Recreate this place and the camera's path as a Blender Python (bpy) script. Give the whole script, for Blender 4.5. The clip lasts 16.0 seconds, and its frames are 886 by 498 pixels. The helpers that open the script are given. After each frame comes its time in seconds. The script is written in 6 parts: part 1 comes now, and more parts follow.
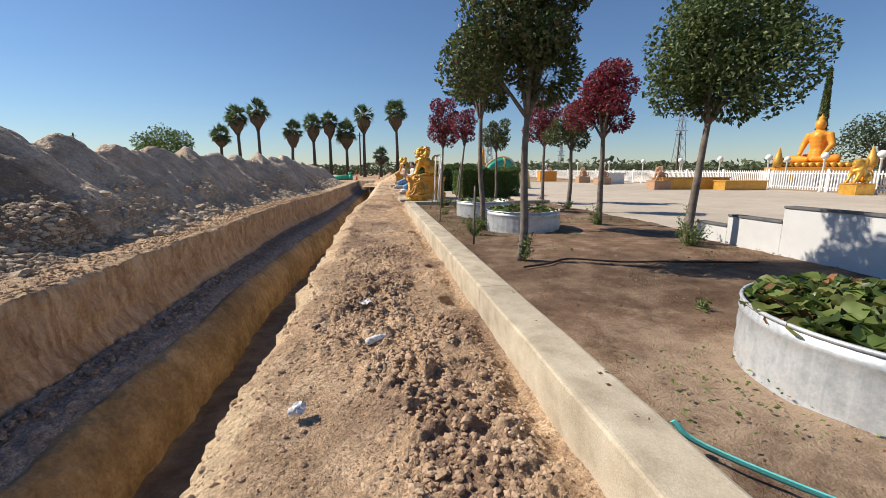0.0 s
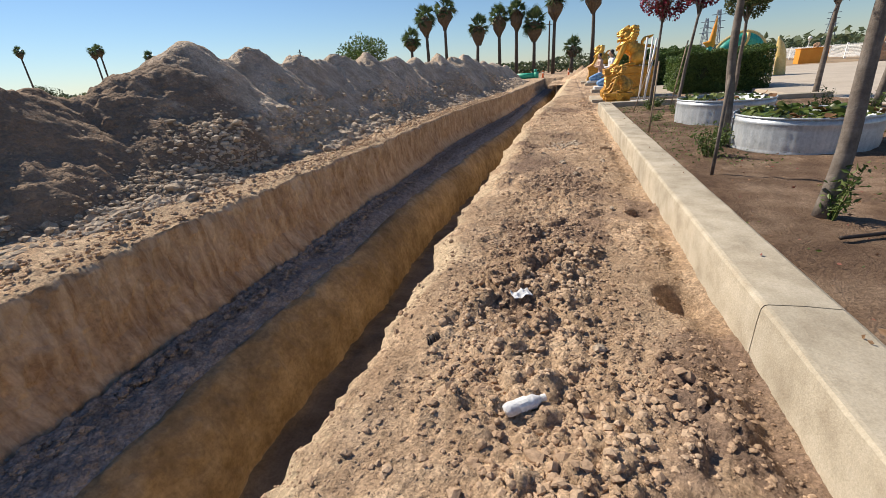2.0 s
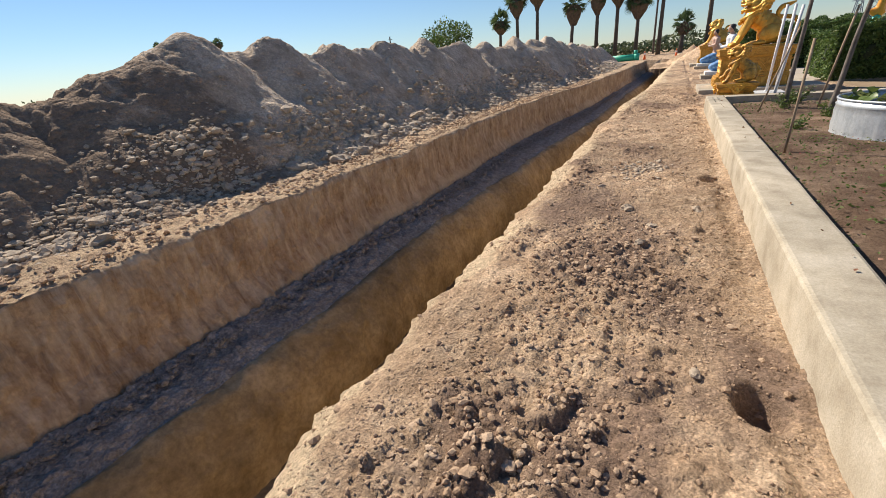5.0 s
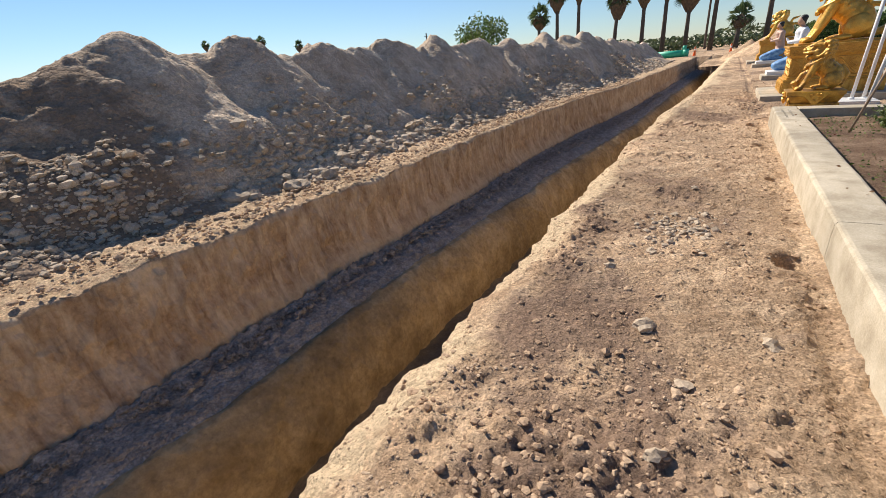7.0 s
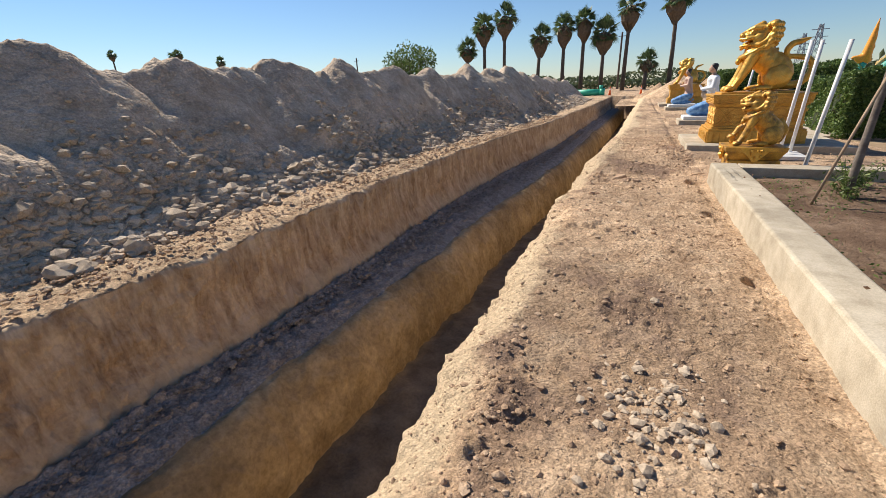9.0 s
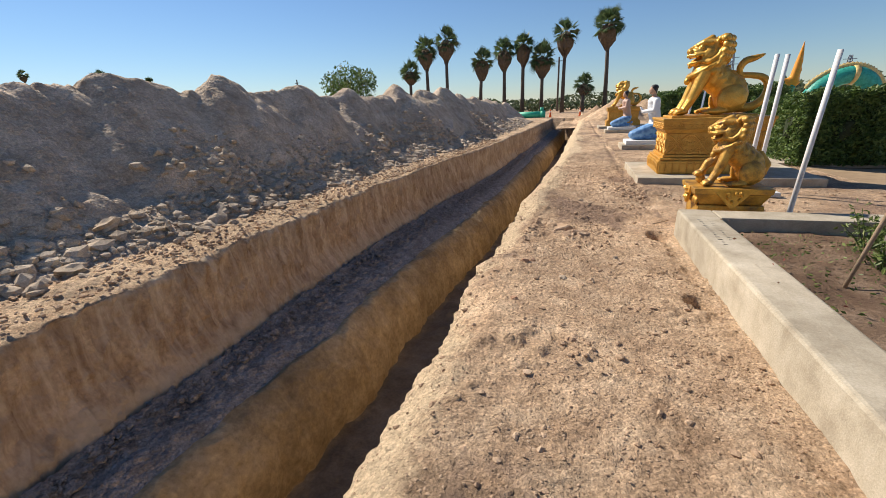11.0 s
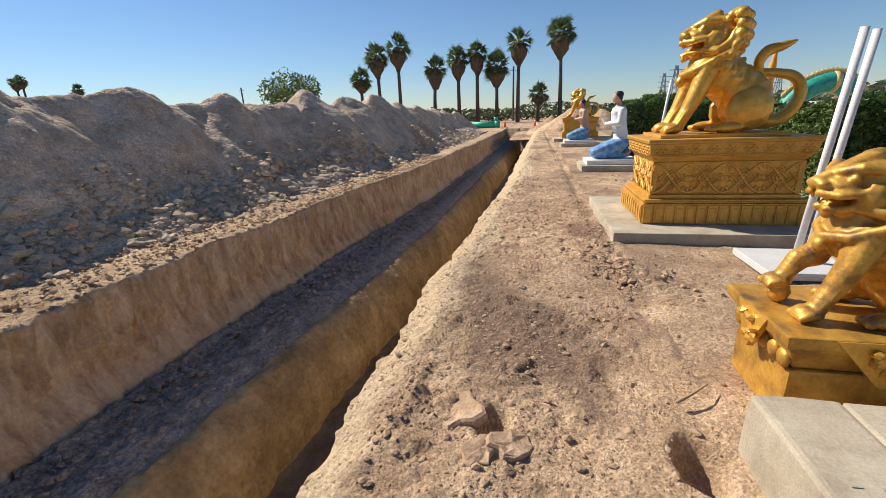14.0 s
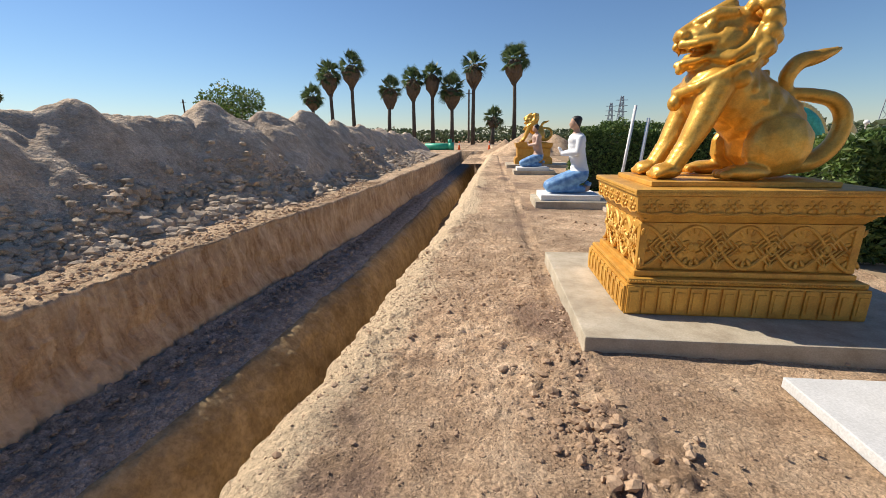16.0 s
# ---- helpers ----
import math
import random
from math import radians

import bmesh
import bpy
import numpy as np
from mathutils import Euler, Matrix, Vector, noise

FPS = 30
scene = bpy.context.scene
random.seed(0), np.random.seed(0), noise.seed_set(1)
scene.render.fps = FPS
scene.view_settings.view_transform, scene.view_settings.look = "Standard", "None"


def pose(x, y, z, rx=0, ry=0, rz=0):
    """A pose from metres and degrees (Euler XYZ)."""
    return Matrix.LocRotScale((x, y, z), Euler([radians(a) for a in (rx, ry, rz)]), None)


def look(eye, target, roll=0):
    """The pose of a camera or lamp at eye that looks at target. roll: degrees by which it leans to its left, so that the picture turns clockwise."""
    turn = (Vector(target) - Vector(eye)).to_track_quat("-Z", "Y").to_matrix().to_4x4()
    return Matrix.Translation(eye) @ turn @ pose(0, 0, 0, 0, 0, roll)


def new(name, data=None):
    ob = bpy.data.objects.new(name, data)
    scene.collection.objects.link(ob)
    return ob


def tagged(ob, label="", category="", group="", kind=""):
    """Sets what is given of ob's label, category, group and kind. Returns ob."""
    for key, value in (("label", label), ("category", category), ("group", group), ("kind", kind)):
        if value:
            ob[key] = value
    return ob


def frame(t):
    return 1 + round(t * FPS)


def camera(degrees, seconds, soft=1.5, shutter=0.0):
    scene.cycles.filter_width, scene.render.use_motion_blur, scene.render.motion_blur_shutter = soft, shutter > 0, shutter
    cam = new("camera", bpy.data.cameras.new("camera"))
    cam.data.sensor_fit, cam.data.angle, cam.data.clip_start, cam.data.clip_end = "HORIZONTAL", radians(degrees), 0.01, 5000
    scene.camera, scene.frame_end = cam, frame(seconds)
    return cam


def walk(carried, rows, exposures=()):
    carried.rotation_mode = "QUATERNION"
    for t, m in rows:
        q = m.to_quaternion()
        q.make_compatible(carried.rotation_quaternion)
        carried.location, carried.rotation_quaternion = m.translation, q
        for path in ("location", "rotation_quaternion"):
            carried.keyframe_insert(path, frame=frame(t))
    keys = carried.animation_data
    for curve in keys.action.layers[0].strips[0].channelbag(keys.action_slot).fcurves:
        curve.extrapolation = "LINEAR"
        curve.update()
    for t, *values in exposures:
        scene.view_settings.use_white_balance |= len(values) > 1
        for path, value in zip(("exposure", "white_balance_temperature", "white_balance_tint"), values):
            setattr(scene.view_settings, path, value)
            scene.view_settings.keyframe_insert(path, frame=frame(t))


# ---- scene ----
cam = camera(93.4, 16.0, soft=0.8)
PATH = [
    (0, (0.064, 0.031, 1.459), (0.364, 1.972, 1.085), 0.0),
    (0.5, (0.13, 0.54, 1.379), (0.153, 2.481, 0.897), -0.4),
    (1, (0.205, 1.006, 1.361), (-0.008, 2.899, 0.75), -1.6),
    (1.5, (0.188, 1.517, 1.393), (-0.195, 3.35, 0.69), -2.6),
    (2, (0.129, 1.981, 1.392), (-0.408, 3.745, 0.618), -4.2),
    (2.5, (0.019, 2.379, 1.359), (-0.635, 4.084, 0.544), -5.7),
    (3, (0.159, 2.79, 1.363), (-0.575, 4.456, 0.533), -6.7),
    (3.5, (0.29, 3.157, 1.389), (-0.498, 4.794, 0.554), -6.9),
    (4, (0.324, 3.539, 1.4), (-0.499, 5.161, 0.568), -6.5),
    (4.5, (0.322, 3.973, 1.379), (-0.523, 5.591, 0.561), -5.8),
    (4.7, (0.386, 4.175, 1.391), (-0.476, 5.788, 0.582), -5.6),
    (6.8, (0.354, 6.221, 1.462), (-0.678, 7.745, 0.679), -5.7),
    (7, (0.318, 6.426, 1.448), (-0.713, 7.942, 0.648), -5.7),
    (7.5, (0.246, 6.93, 1.457), (-0.766, 8.445, 0.631), -5.5),
    (8, (0.049, 7.415, 1.438), (-0.903, 8.966, 0.61), -4.8),
    (8.5, (-0.049, 7.908, 1.447), (-0.91, 9.535, 0.664), -3.7),
    (9, (-0.076, 8.429, 1.5), (-0.847, 10.129, 0.781), -2.5),
    (9.5, (-0.09, 9.007, 1.508), (-0.799, 10.755, 0.843), -2.4),
    (9.7, (-0.098, 9.185, 1.504), (-0.774, 10.955, 0.863), -1.9),
    (11.8, (-0.108, 11.638, 1.478), (-0.62, 13.46, 0.832), -3.0),
    (12, (-0.113, 11.864, 1.497), (-0.601, 13.692, 0.849), -2.9),
    (12.5, (-0.067, 12.426, 1.481), (-0.514, 14.267, 0.84), -2.6),
    (13, (-0.071, 12.979, 1.465), (-0.491, 14.831, 0.837), -2.7),
    (13.5, (-0.006, 13.515, 1.461), (-0.412, 15.374, 0.845), -2.7),
    (14, (0.103, 14.059, 1.494), (-0.305, 15.92, 0.885), -2.4),
    (14.5, (0.159, 14.619, 1.508), (-0.255, 16.478, 0.897), -2.2),
    (15, (0.264, 15.153, 1.491), (-0.149, 17.012, 0.881), -1.9),
    (15.5, (0.268, 15.663, 1.463), (-0.116, 17.529, 0.856), -1.5),
    (16, (0.334, 16.182, 1.528), (0.122, 18.1, 1.001), -0.5),
]
walk(cam, [(t, look(eye, target, roll)) for t, eye, target, roll in PATH],
     exposures=[(0, 0.36), (2.5, 0.38), (4.5, 0.42), (7, 0.52), (8.2, 0.56), (9.5, 0.44), (12.5, 0.38), (16, 0.42)])

# ---- world, sun ----
SUN = Vector((-0.70, 0.28, 0.655)).normalized()   # towards the sun
world = bpy.data.worlds.new("sky_world")
scene.world = world
world.use_nodes = True
_wn = world.node_tree.nodes
_sky = _wn.new("ShaderNodeTexSky")
_sky.sky_type, _sky.sun_disc = "NISHITA", False
_sky.sun_elevation, _sky.sun_rotation = math.asin(SUN.z), math.atan2(SUN.x, SUN.y)
_sky.dust_density, _sky.air_density, _sky.ozone_density, _sky.altitude = 0.0, 1.1, 5.0, 60
_tint = _wn.new("ShaderNodeMix")
_tint.data_type, _tint.blend_type = "RGBA", "MULTIPLY"
_tint.inputs["Factor"].default_value = 1.0
_tint.inputs["B"].default_value = (0.93, 1.0, 1.11, 1)
world.node_tree.links.new(_sky.outputs[0], _tint.inputs["A"])
world.node_tree.links.new(_tint.outputs["Result"], _wn["Background"].inputs[0])
_wn["Background"].inputs[1].default_value = 0.070
_sun = bpy.data.lights.new("sun", "SUN")
_sun.energy, _sun.angle, _sun.color = 5.0, radians(0.55), (1.0, 0.905, 0.77)
new("sun", _sun).matrix_world = look(SUN * 50, (0, 0, 0))


# ---- materials ----
def material(name, colours, scale=6.0, rough=0.85, metal=0.0, bump=0.3, fine=70.0, spec=0.3, patch=0.0, rand=0.0, space="Object", grain=0.2):
    """Noise of two sizes between the colours, with fine relief. patch: strength of large stains; rand: variation between objects."""
    m = bpy.data.materials.new(name)
    m.use_nodes = True
    nt = m.node_tree
    n, l = nt.nodes, nt.links
    b = n["Principled BSDF"]
    b.inputs["Roughness"].default_value, b.inputs["Metallic"].default_value = rough, metal
    b.inputs["Specular IOR Level"].default_value = spec
    tc = n.new("ShaderNodeTexCoord")
    co = tc.outputs[space]
    a = n.new("ShaderNodeTexNoise")
    a.inputs["Scale"].default_value, a.inputs["Detail"].default_value, a.inputs["Roughness"].default_value = scale, 6, 0.62
    l.new(co, a.inputs["Vector"])
    r = n.new("ShaderNodeValToRGB")
    els = r.color_ramp.elements
    while len(els) < len(colours):
        els.new(0.5)
    for i, c in enumerate(colours):
        els[i].position = 0.3 + 0.4 * i / max(1, len(colours) - 1)
        els[i].color = (*c, 1)
    l.new(a.outputs["Fac"], r.inputs["Fac"])
    col = r.outputs["Color"]
    f = n.new("ShaderNodeTexNoise")
    f.inputs["Scale"].default_value, f.inputs["Detail"].default_value, f.inputs["Roughness"].default_value = fine, 5, 0.7
    l.new(co, f.inputs["Vector"])
    hv = n.new("ShaderNodeHueSaturation")
    mr = n.new("ShaderNodeMapRange")
    mr.inputs["From Min"].default_value, mr.inputs["From Max"].default_value = 0.25, 0.75
    mr.inputs["To Min"].default_value, mr.inputs["To Max"].default_value = 1 - grain, 1 + grain
    l.new(f.outputs["Fac"], mr.inputs["Value"])
    val = mr.outputs["Result"]
    if patch:
        g = n.new("ShaderNodeTexNoise")
        g.inputs["Scale"].default_value, g.inputs["Detail"].default_value = scale * 0.14, 4
        l.new(co, g.inputs["Vector"])
        pm = n.new("ShaderNodeMapRange")
        pm.inputs["From Min"].default_value, pm.inputs["From Max"].default_value = 0.35, 0.65
        pm.inputs["To Min"].default_value, pm.inputs["To Max"].default_value = 1 - patch, 1 + patch
        l.new(g.outputs["Fac"], pm.inputs["Value"])
        mu = n.new("ShaderNodeMath")
        mu.operation = "MULTIPLY"
        l.new(val, mu.inputs[0]), l.new(pm.outputs["Result"], mu.inputs[1])
        val = mu.outputs[0]
    if rand:
        oi = n.new("ShaderNodeObjectInfo")
        rm = n.new("ShaderNodeMapRange")
        rm.inputs["To Min"].default_value, rm.inputs["To Max"].default_value = 1 - rand, 1 + rand
        l.new(oi.outputs["Random"], rm.inputs["Value"])
        mu = n.new("ShaderNodeMath")
        mu.operation = "MULTIPLY"
        l.new(val, mu.inputs[0]), l.new(rm.outputs["Result"], mu.inputs[1])
        val = mu.outputs[0]
    l.new(val, hv.inputs["Value"])
    l.new(col, hv.inputs["Color"])
    l.new(hv.outputs["Color"], b.inputs["Base Color"])
    if bump:
        bp = n.new("ShaderNodeBump")
        bp.inputs["Strength"].default_value, bp.inputs["Distance"].default_value = bump, 0.035
        l.new(f.outputs["Fac"], bp.inputs["Height"])
        l.new(bp.outputs["Normal"], b.inputs["Normal"])
    return m


def leaf_material(name, colours, rough=0.5):
    """Leaves: each island its own shade, slightly translucent."""
    m = bpy.data.materials.new(name)
    m.use_nodes = True
    n, l = m.node_tree.nodes, m.node_tree.links
    b = n["Principled BSDF"]
    g = n.new("ShaderNodeNewGeometry")
    r = n.new("ShaderNodeValToRGB")
    els = r.color_ramp.elements
    while len(els) < len(colours):
        els.new(0.5)
    for i, c in enumerate(colours):
        els[i].position = i / max(1, len(colours) - 1)
        els[i].color = (*c, 1)
    l.new(g.outputs["Random Per Island"], r.inputs["Fac"])
    l.new(r.outputs["Color"], b.inputs["Base Color"])
    b.inputs["Roughness"].default_value = rough
    b.inputs["Specular IOR Level"].default_value = 0.4
    t = n.new("ShaderNodeBsdfTranslucent")
    l.new(r.outputs["Color"], t.inputs["Color"])
    mx = n.new("ShaderNodeMixShader")
    mx.inputs[0].default_value = 0.28
    l.new(b.outputs[0], mx.inputs[1]), l.new(t.outputs[0], mx.inputs[2])
    l.new(mx.outputs[0], n["Material Output"].inputs["Surface"])
    return m


SOIL = material("packed_soil", [(0.34, 0.225, 0.14), (0.48, 0.335, 0.215), (0.62, 0.455, 0.305)], 3.5, 0.95, bump=0.8, fine=60, patch=0.24, spec=0.15, grain=0.46)
CLAY = material("cut_clay", [(0.35, 0.225, 0.128), (0.47, 0.322, 0.19), (0.57, 0.415, 0.26)], 2.2, 0.95, bump=0.4, fine=26, patch=0.14, spec=0.15, grain=0.36)
SILT = material("grey_silt", [(0.22, 0.185, 0.155), (0.31, 0.27, 0.233), (0.40, 0.355, 0.31)], 5, 0.95, bump=0.5, fine=40, spec=0.15, grain=0.36)
HEAP = material("heaped_soil", [(0.38, 0.29, 0.205), (0.52, 0.41, 0.305), (0.62, 0.505, 0.39)], 2.5, 0.97, bump=0.55, fine=35, patch=0.12, spec=0.1, grain=0.36)
CLOD = material("dry_clods", [(0.30, 0.20, 0.128), (0.44, 0.305, 0.20), (0.58, 0.435, 0.305)], 1.7, 0.95, bump=0.4, fine=60, spec=0.15, grain=0.36)
STONE = material("pale_stones", [(0.33, 0.255, 0.18), (0.46, 0.365, 0.268), (0.58, 0.475, 0.36)], 1.3, 0.9, bump=0.35, fine=50, spec=0.2, grain=0.36)


def add_tone(m, attribute, colour, strength, scale):
    """Mixes a second colour into a material where the mesh's attribute says so, with a ragged border."""
    n, l = m.node_tree.nodes, m.node_tree.links
    b = n["Principled BSDF"]
    old = b.inputs["Base Color"].links[0].from_socket
    at = n.new("ShaderNodeAttribute")
    at.attribute_name = attribute
    tc = n.new("ShaderNodeTexCoord")
    nz = n.new("ShaderNodeTexNoise")
    nz.inputs["Scale"].default_value, nz.inputs["Detail"].default_value, nz.inputs["Roughness"].default_value = scale, 7, 0.7
    l.new(tc.outputs["Object"], nz.inputs["Vector"])
    ad = n.new("ShaderNodeMath")
    ad.operation = "ADD"
    l.new(at.outputs["Fac"], ad.inputs[0]), l.new(nz.outputs["Fac"], ad.inputs[1])
    mr = n.new("ShaderNodeMapRange")
    mr.inputs["From Min"].default_value, mr.inputs["From Max"].default_value = 0.85, 1.15
    mr.inputs["To Max"].default_value = strength
    l.new(ad.outputs[0], mr.inputs["Value"])
    sat = n.new("ShaderNodeMix")
    sat.data_type = "RGBA"
    l.new(mr.outputs["Result"], sat.inputs["Factor"])
    l.new(old, sat.inputs["A"])
    sat.inputs["B"].default_value = (*colour, 1)
    l.new(sat.outputs["Result"], b.inputs["Base Color"])


def add_crumbs(m, sizes, depth, vary):
    """Broken crumbs of the sizes as fine relief, each crumb a little lighter or darker than the next."""
    n, l = m.node_tree.nodes, m.node_tree.links
    b = n["Principled BSDF"]
    tc = n.new("ShaderNodeTexCoord")
    wob = n.new("ShaderNodeTexNoise")
    wob.inputs["Scale"].default_value, wob.inputs["Detail"].default_value = 0.7 / sizes[0], 4
    l.new(tc.outputs["Object"], wob.inputs["Vector"])
    sh = n.new("ShaderNodeVectorMath")
    sh.operation = "MULTIPLY_ADD"
    sh.inputs[1].default_value = (sizes[0] * 0.4,) * 3
    l.new(wob.outputs["Color"], sh.inputs[0]), l.new(tc.outputs["Object"], sh.inputs[2])
    for size in sizes:
        v = n.new("ShaderNodeTexVoronoi")
        v.inputs["Scale"].default_value = 1 / size
        l.new(sh.outputs[0], v.inputs["Vector"])
        bp = n.new("ShaderNodeBump")
        bp.invert = True
        bp.inputs["Strength"].default_value, bp.inputs["Distance"].default_value = depth, size * 0.8
        l.new(v.outputs["Distance"], bp.inputs["Height"])
        if b.inputs["Normal"].links:
            l.new(b.inputs["Normal"].links[0].from_socket, bp.inputs["Normal"])
        l.new(bp.outputs["Normal"], b.inputs["Normal"])
        sep = n.new("ShaderNodeSeparateColor")
        l.new(v.outputs["Color"], sep.inputs[0])
        mr = n.new("ShaderNodeMapRange")
        mr.inputs["To Min"].default_value, mr.inputs["To Max"].default_value = 1 - vary, 1 + vary
        l.new(sep.outputs[0], mr.inputs["Value"])
        hv = n.new("ShaderNodeHueSaturation")
        l.new(b.inputs["Base Color"].links[0].from_socket, hv.inputs["Color"])
        l.new(mr.outputs["Result"], hv.inputs["Value"])
        l.new(hv.outputs["Color"], b.inputs["Base Color"])


def add_streaks(m, mapping, dark, strength):
    """Long marks along one direction: noise stretched by the mapping, darkening the colour."""
    n, l = m.node_tree.nodes, m.node_tree.links
    b = n["Principled BSDF"]
    old = b.inputs["Base Color"].links[0].from_socket
    tc = n.new("ShaderNodeTexCoord")
    mp = n.new("ShaderNodeMapping")
    mp.inputs["Scale"].default_value, mp.inputs["Rotation"].default_value = mapping, (radians(14), 0, 0)
    l.new(tc.outputs["Object"], mp.inputs["Vector"])
    nz = n.new("ShaderNodeTexNoise")
    nz.inputs["Scale"].default_value, nz.inputs["Detail"].default_value, nz.inputs["Roughness"].default_value, nz.inputs["Distortion"].default_value = 1.0, 6, 0.65, 0.6
    l.new(mp.outputs["Vector"], nz.inputs["Vector"])
    mr = n.new("ShaderNodeMapRange")
    mr.inputs["From Min"].default_value, mr.inputs["From Max"].default_value = 0.46, 0.68
    mr.inputs["To Max"].default_value = strength
    l.new(nz.outputs["Fac"], mr.inputs["Value"])
    mx = n.new("ShaderNodeMix")
    mx.data_type = "RGBA"
    l.new(mr.outputs["Result"], mx.inputs["Factor"])
    l.new(old, mx.inputs["A"])
    mx.inputs["B"].default_value = (*dark, 1)
    l.new(mx.outputs["Result"], b.inputs["Base Color"])


# darker and a little less rough than the other soils; covers the trench floor
FLOOR_SOIL = material("dark_trench_floor", [(0.09, 0.068, 0.046), (0.14, 0.108, 0.074), (0.19, 0.15, 0.105)], 3.0, 0.75, bump=0.5, fine=30, patch=0.2, spec=0.3, grain=0.3)
DAMP = material("damp_olive_clay", [(0.225, 0.157, 0.082), (0.34, 0.248, 0.135), (0.455, 0.343, 0.20)], 2.4, 0.9, bump=0.5, fine=16, patch=0.28, spec=0.2, grain=0.36)
add_streaks(DAMP, (1.5, 5.0, 1.4), (0.19, 0.135, 0.072), 0.35)
add_streaks(CLAY, (1.5, 4.2, 1.2), (0.22, 0.13, 0.075), 0.7)
add_streaks(CLAY, (2.0, 5.5, 1.4), (0.70, 0.56, 0.40), 0.65)
add_streaks(CLAY, (3.0, 11.0, 1.6), (0.66, 0.53, 0.37), 0.55)
add_streaks(CLAY, (2.5, 8.0, 2.4), (0.20, 0.125, 0.075), 0.45)
add_tone(CLAY, "pale", (0.60, 0.465, 0.31), 0.75, 5)
add_tone(SOIL, "pale", (0.64, 0.495, 0.325), 0.85, 9)
add_tone(SOIL, "loose", (0.205, 0.135, 0.10), 0.75, 7)
add_tone(HEAP, "dark_brown", (0.20, 0.135, 0.09), 0.8, 3)
add_crumbs(SOIL, (0.030, 0.012), 0.30, 0.16)
add_crumbs(HEAP, (0.08, 0.03), 0.45, 0.10)
add_crumbs(SILT, (0.07, 0.025), 0.6, 0.10)
add_crumbs(CLAY, (0.06,), 0.3, 0.05)
FIELD = material("dry_field", [(0.250, 0.177, 0.112), (0.375, 0.277, 0.179)], 0.4, 0.95, bump=0.2, fine=6, patch=0.15, spec=0.1)
GARDEN = material("garden_soil", [(0.115, 0.07, 0.046), (0.20, 0.13, 0.085), (0.34, 0.24, 0.165)], 2.4, 0.95, bump=0.9, fine=45, patch=0.32, spec=0.15, grain=0.36)
add_tone(GARDEN, "pale", (0.47, 0.35, 0.245), 0.85, 4)
CONCRETE = material("kerb_concrete", [(0.33, 0.275, 0.20), (0.45, 0.388, 0.29), (0.54, 0.475, 0.37)], 4, 0.85, bump=0.25, fine=90, patch=0.16, spec=0.3)
PLAZA = material("plaza_concrete", [(0.42, 0.355, 0.28), (0.52, 0.45, 0.365)], 0.9, 0.9, bump=0.12, fine=25, patch=0.08, spec=0.2)
STUCCO = material("white_stucco", [(0.54, 0.54, 0.53), (0.62, 0.62, 0.61)], 3, 0.8, bump=0.12, fine=90, spec=0.3)
WHITE = material("white_paint", [(0.74, 0.73, 0.70), (0.82, 0.81, 0.78)], 5, 0.5, bump=0.05, fine=60)
PLATE = material("grey_white_plate", [(0.52, 0.52, 0.51), (0.62, 0.62, 0.61)], 5, 0.6, bump=0.1)
PLASTIC = material("white_pipe_plastic", [(0.70, 0.68, 0.66), (0.80, 0.78, 0.76)], 3, 0.45, bump=0.04, fine=60)
GOLD = material("gold_paint", [(0.56, 0.27, 0.035), (0.70, 0.38, 0.06), (0.76, 0.46, 0.10)], 5, 0.36, 0.45, bump=0.10, fine=60, spec=0.5, patch=0.08)
GOLD_DULL = material("weathered_gold_paint", [(0.20, 0.12, 0.05), (0.57, 0.30, 0.05), (0.74, 0.44, 0.09)], 6, 0.45, 0.40, bump=0.15, fine=60, spec=0.5, patch=0.12)
OCHRE = material("ochre_gold_paint", [(0.50, 0.25, 0.045), (0.62, 0.33, 0.06), (0.68, 0.39, 0.08)], 6, 0.48, 0.25, bump=0.12, fine=60, spec=0.4, patch=0.06)
ORANGE = material("orange_paint", [(0.72, 0.27, 0.03), (0.80, 0.34, 0.05)], 2, 0.45, 0.1, bump=0.05, fine=20)
TEAL = material("teal_scale_paint", [(0.02, 0.24, 0.18), (0.06, 0.40, 0.31)], 7, 0.4, bump=0.35, fine=14)
CREAM = material("cream_gold_paint", [(0.66, 0.45, 0.15), (0.76, 0.58, 0.26)], 6, 0.45, 0.1, bump=0.2, fine=18)
TERRA = material("weathered_terracotta", [(0.36, 0.20, 0.12), (0.50, 0.32, 0.20)], 8, 0.8, bump=0.2, fine=40)
STEEL = material("galvanised_steel", [(0.40, 0.43, 0.45), (0.50, 0.53, 0.55), (0.58, 0.60, 0.61)], 9, 0.42, 0.35, bump=0.06, fine=40, patch=0.08)
BARK = material("smooth_bark", [(0.10, 0.08, 0.065), (0.17, 0.14, 0.115), (0.26, 0.22, 0.185)], 7, 0.85, bump=0.3, fine=40)
PALM_BARK = material("palm_bark", [(0.085, 0.065, 0.05), (0.15, 0.12, 0.095)], 3, 0.95, bump=0.5, fine=12)
THATCH = material("dead_fronds", [(0.09, 0.065, 0.045), (0.19, 0.14, 0.095)], 4, 0.95, bump=0.6, fine=14)
STAKE = material("weathered_wood", [(0.28, 0.20, 0.13), (0.42, 0.31, 0.21)], 9, 0.85, bump=0.25, fine=60)
HOSE = material("black_hose", [(0.03, 0.022, 0.018), (0.06, 0.042, 0.034)], 8, 0.6, bump=0.1)
TEALTAPE = material("teal_strap", [(0.09, 0.42, 0.42), (0.13, 0.52, 0.50)], 6, 0.6, bump=0.1)
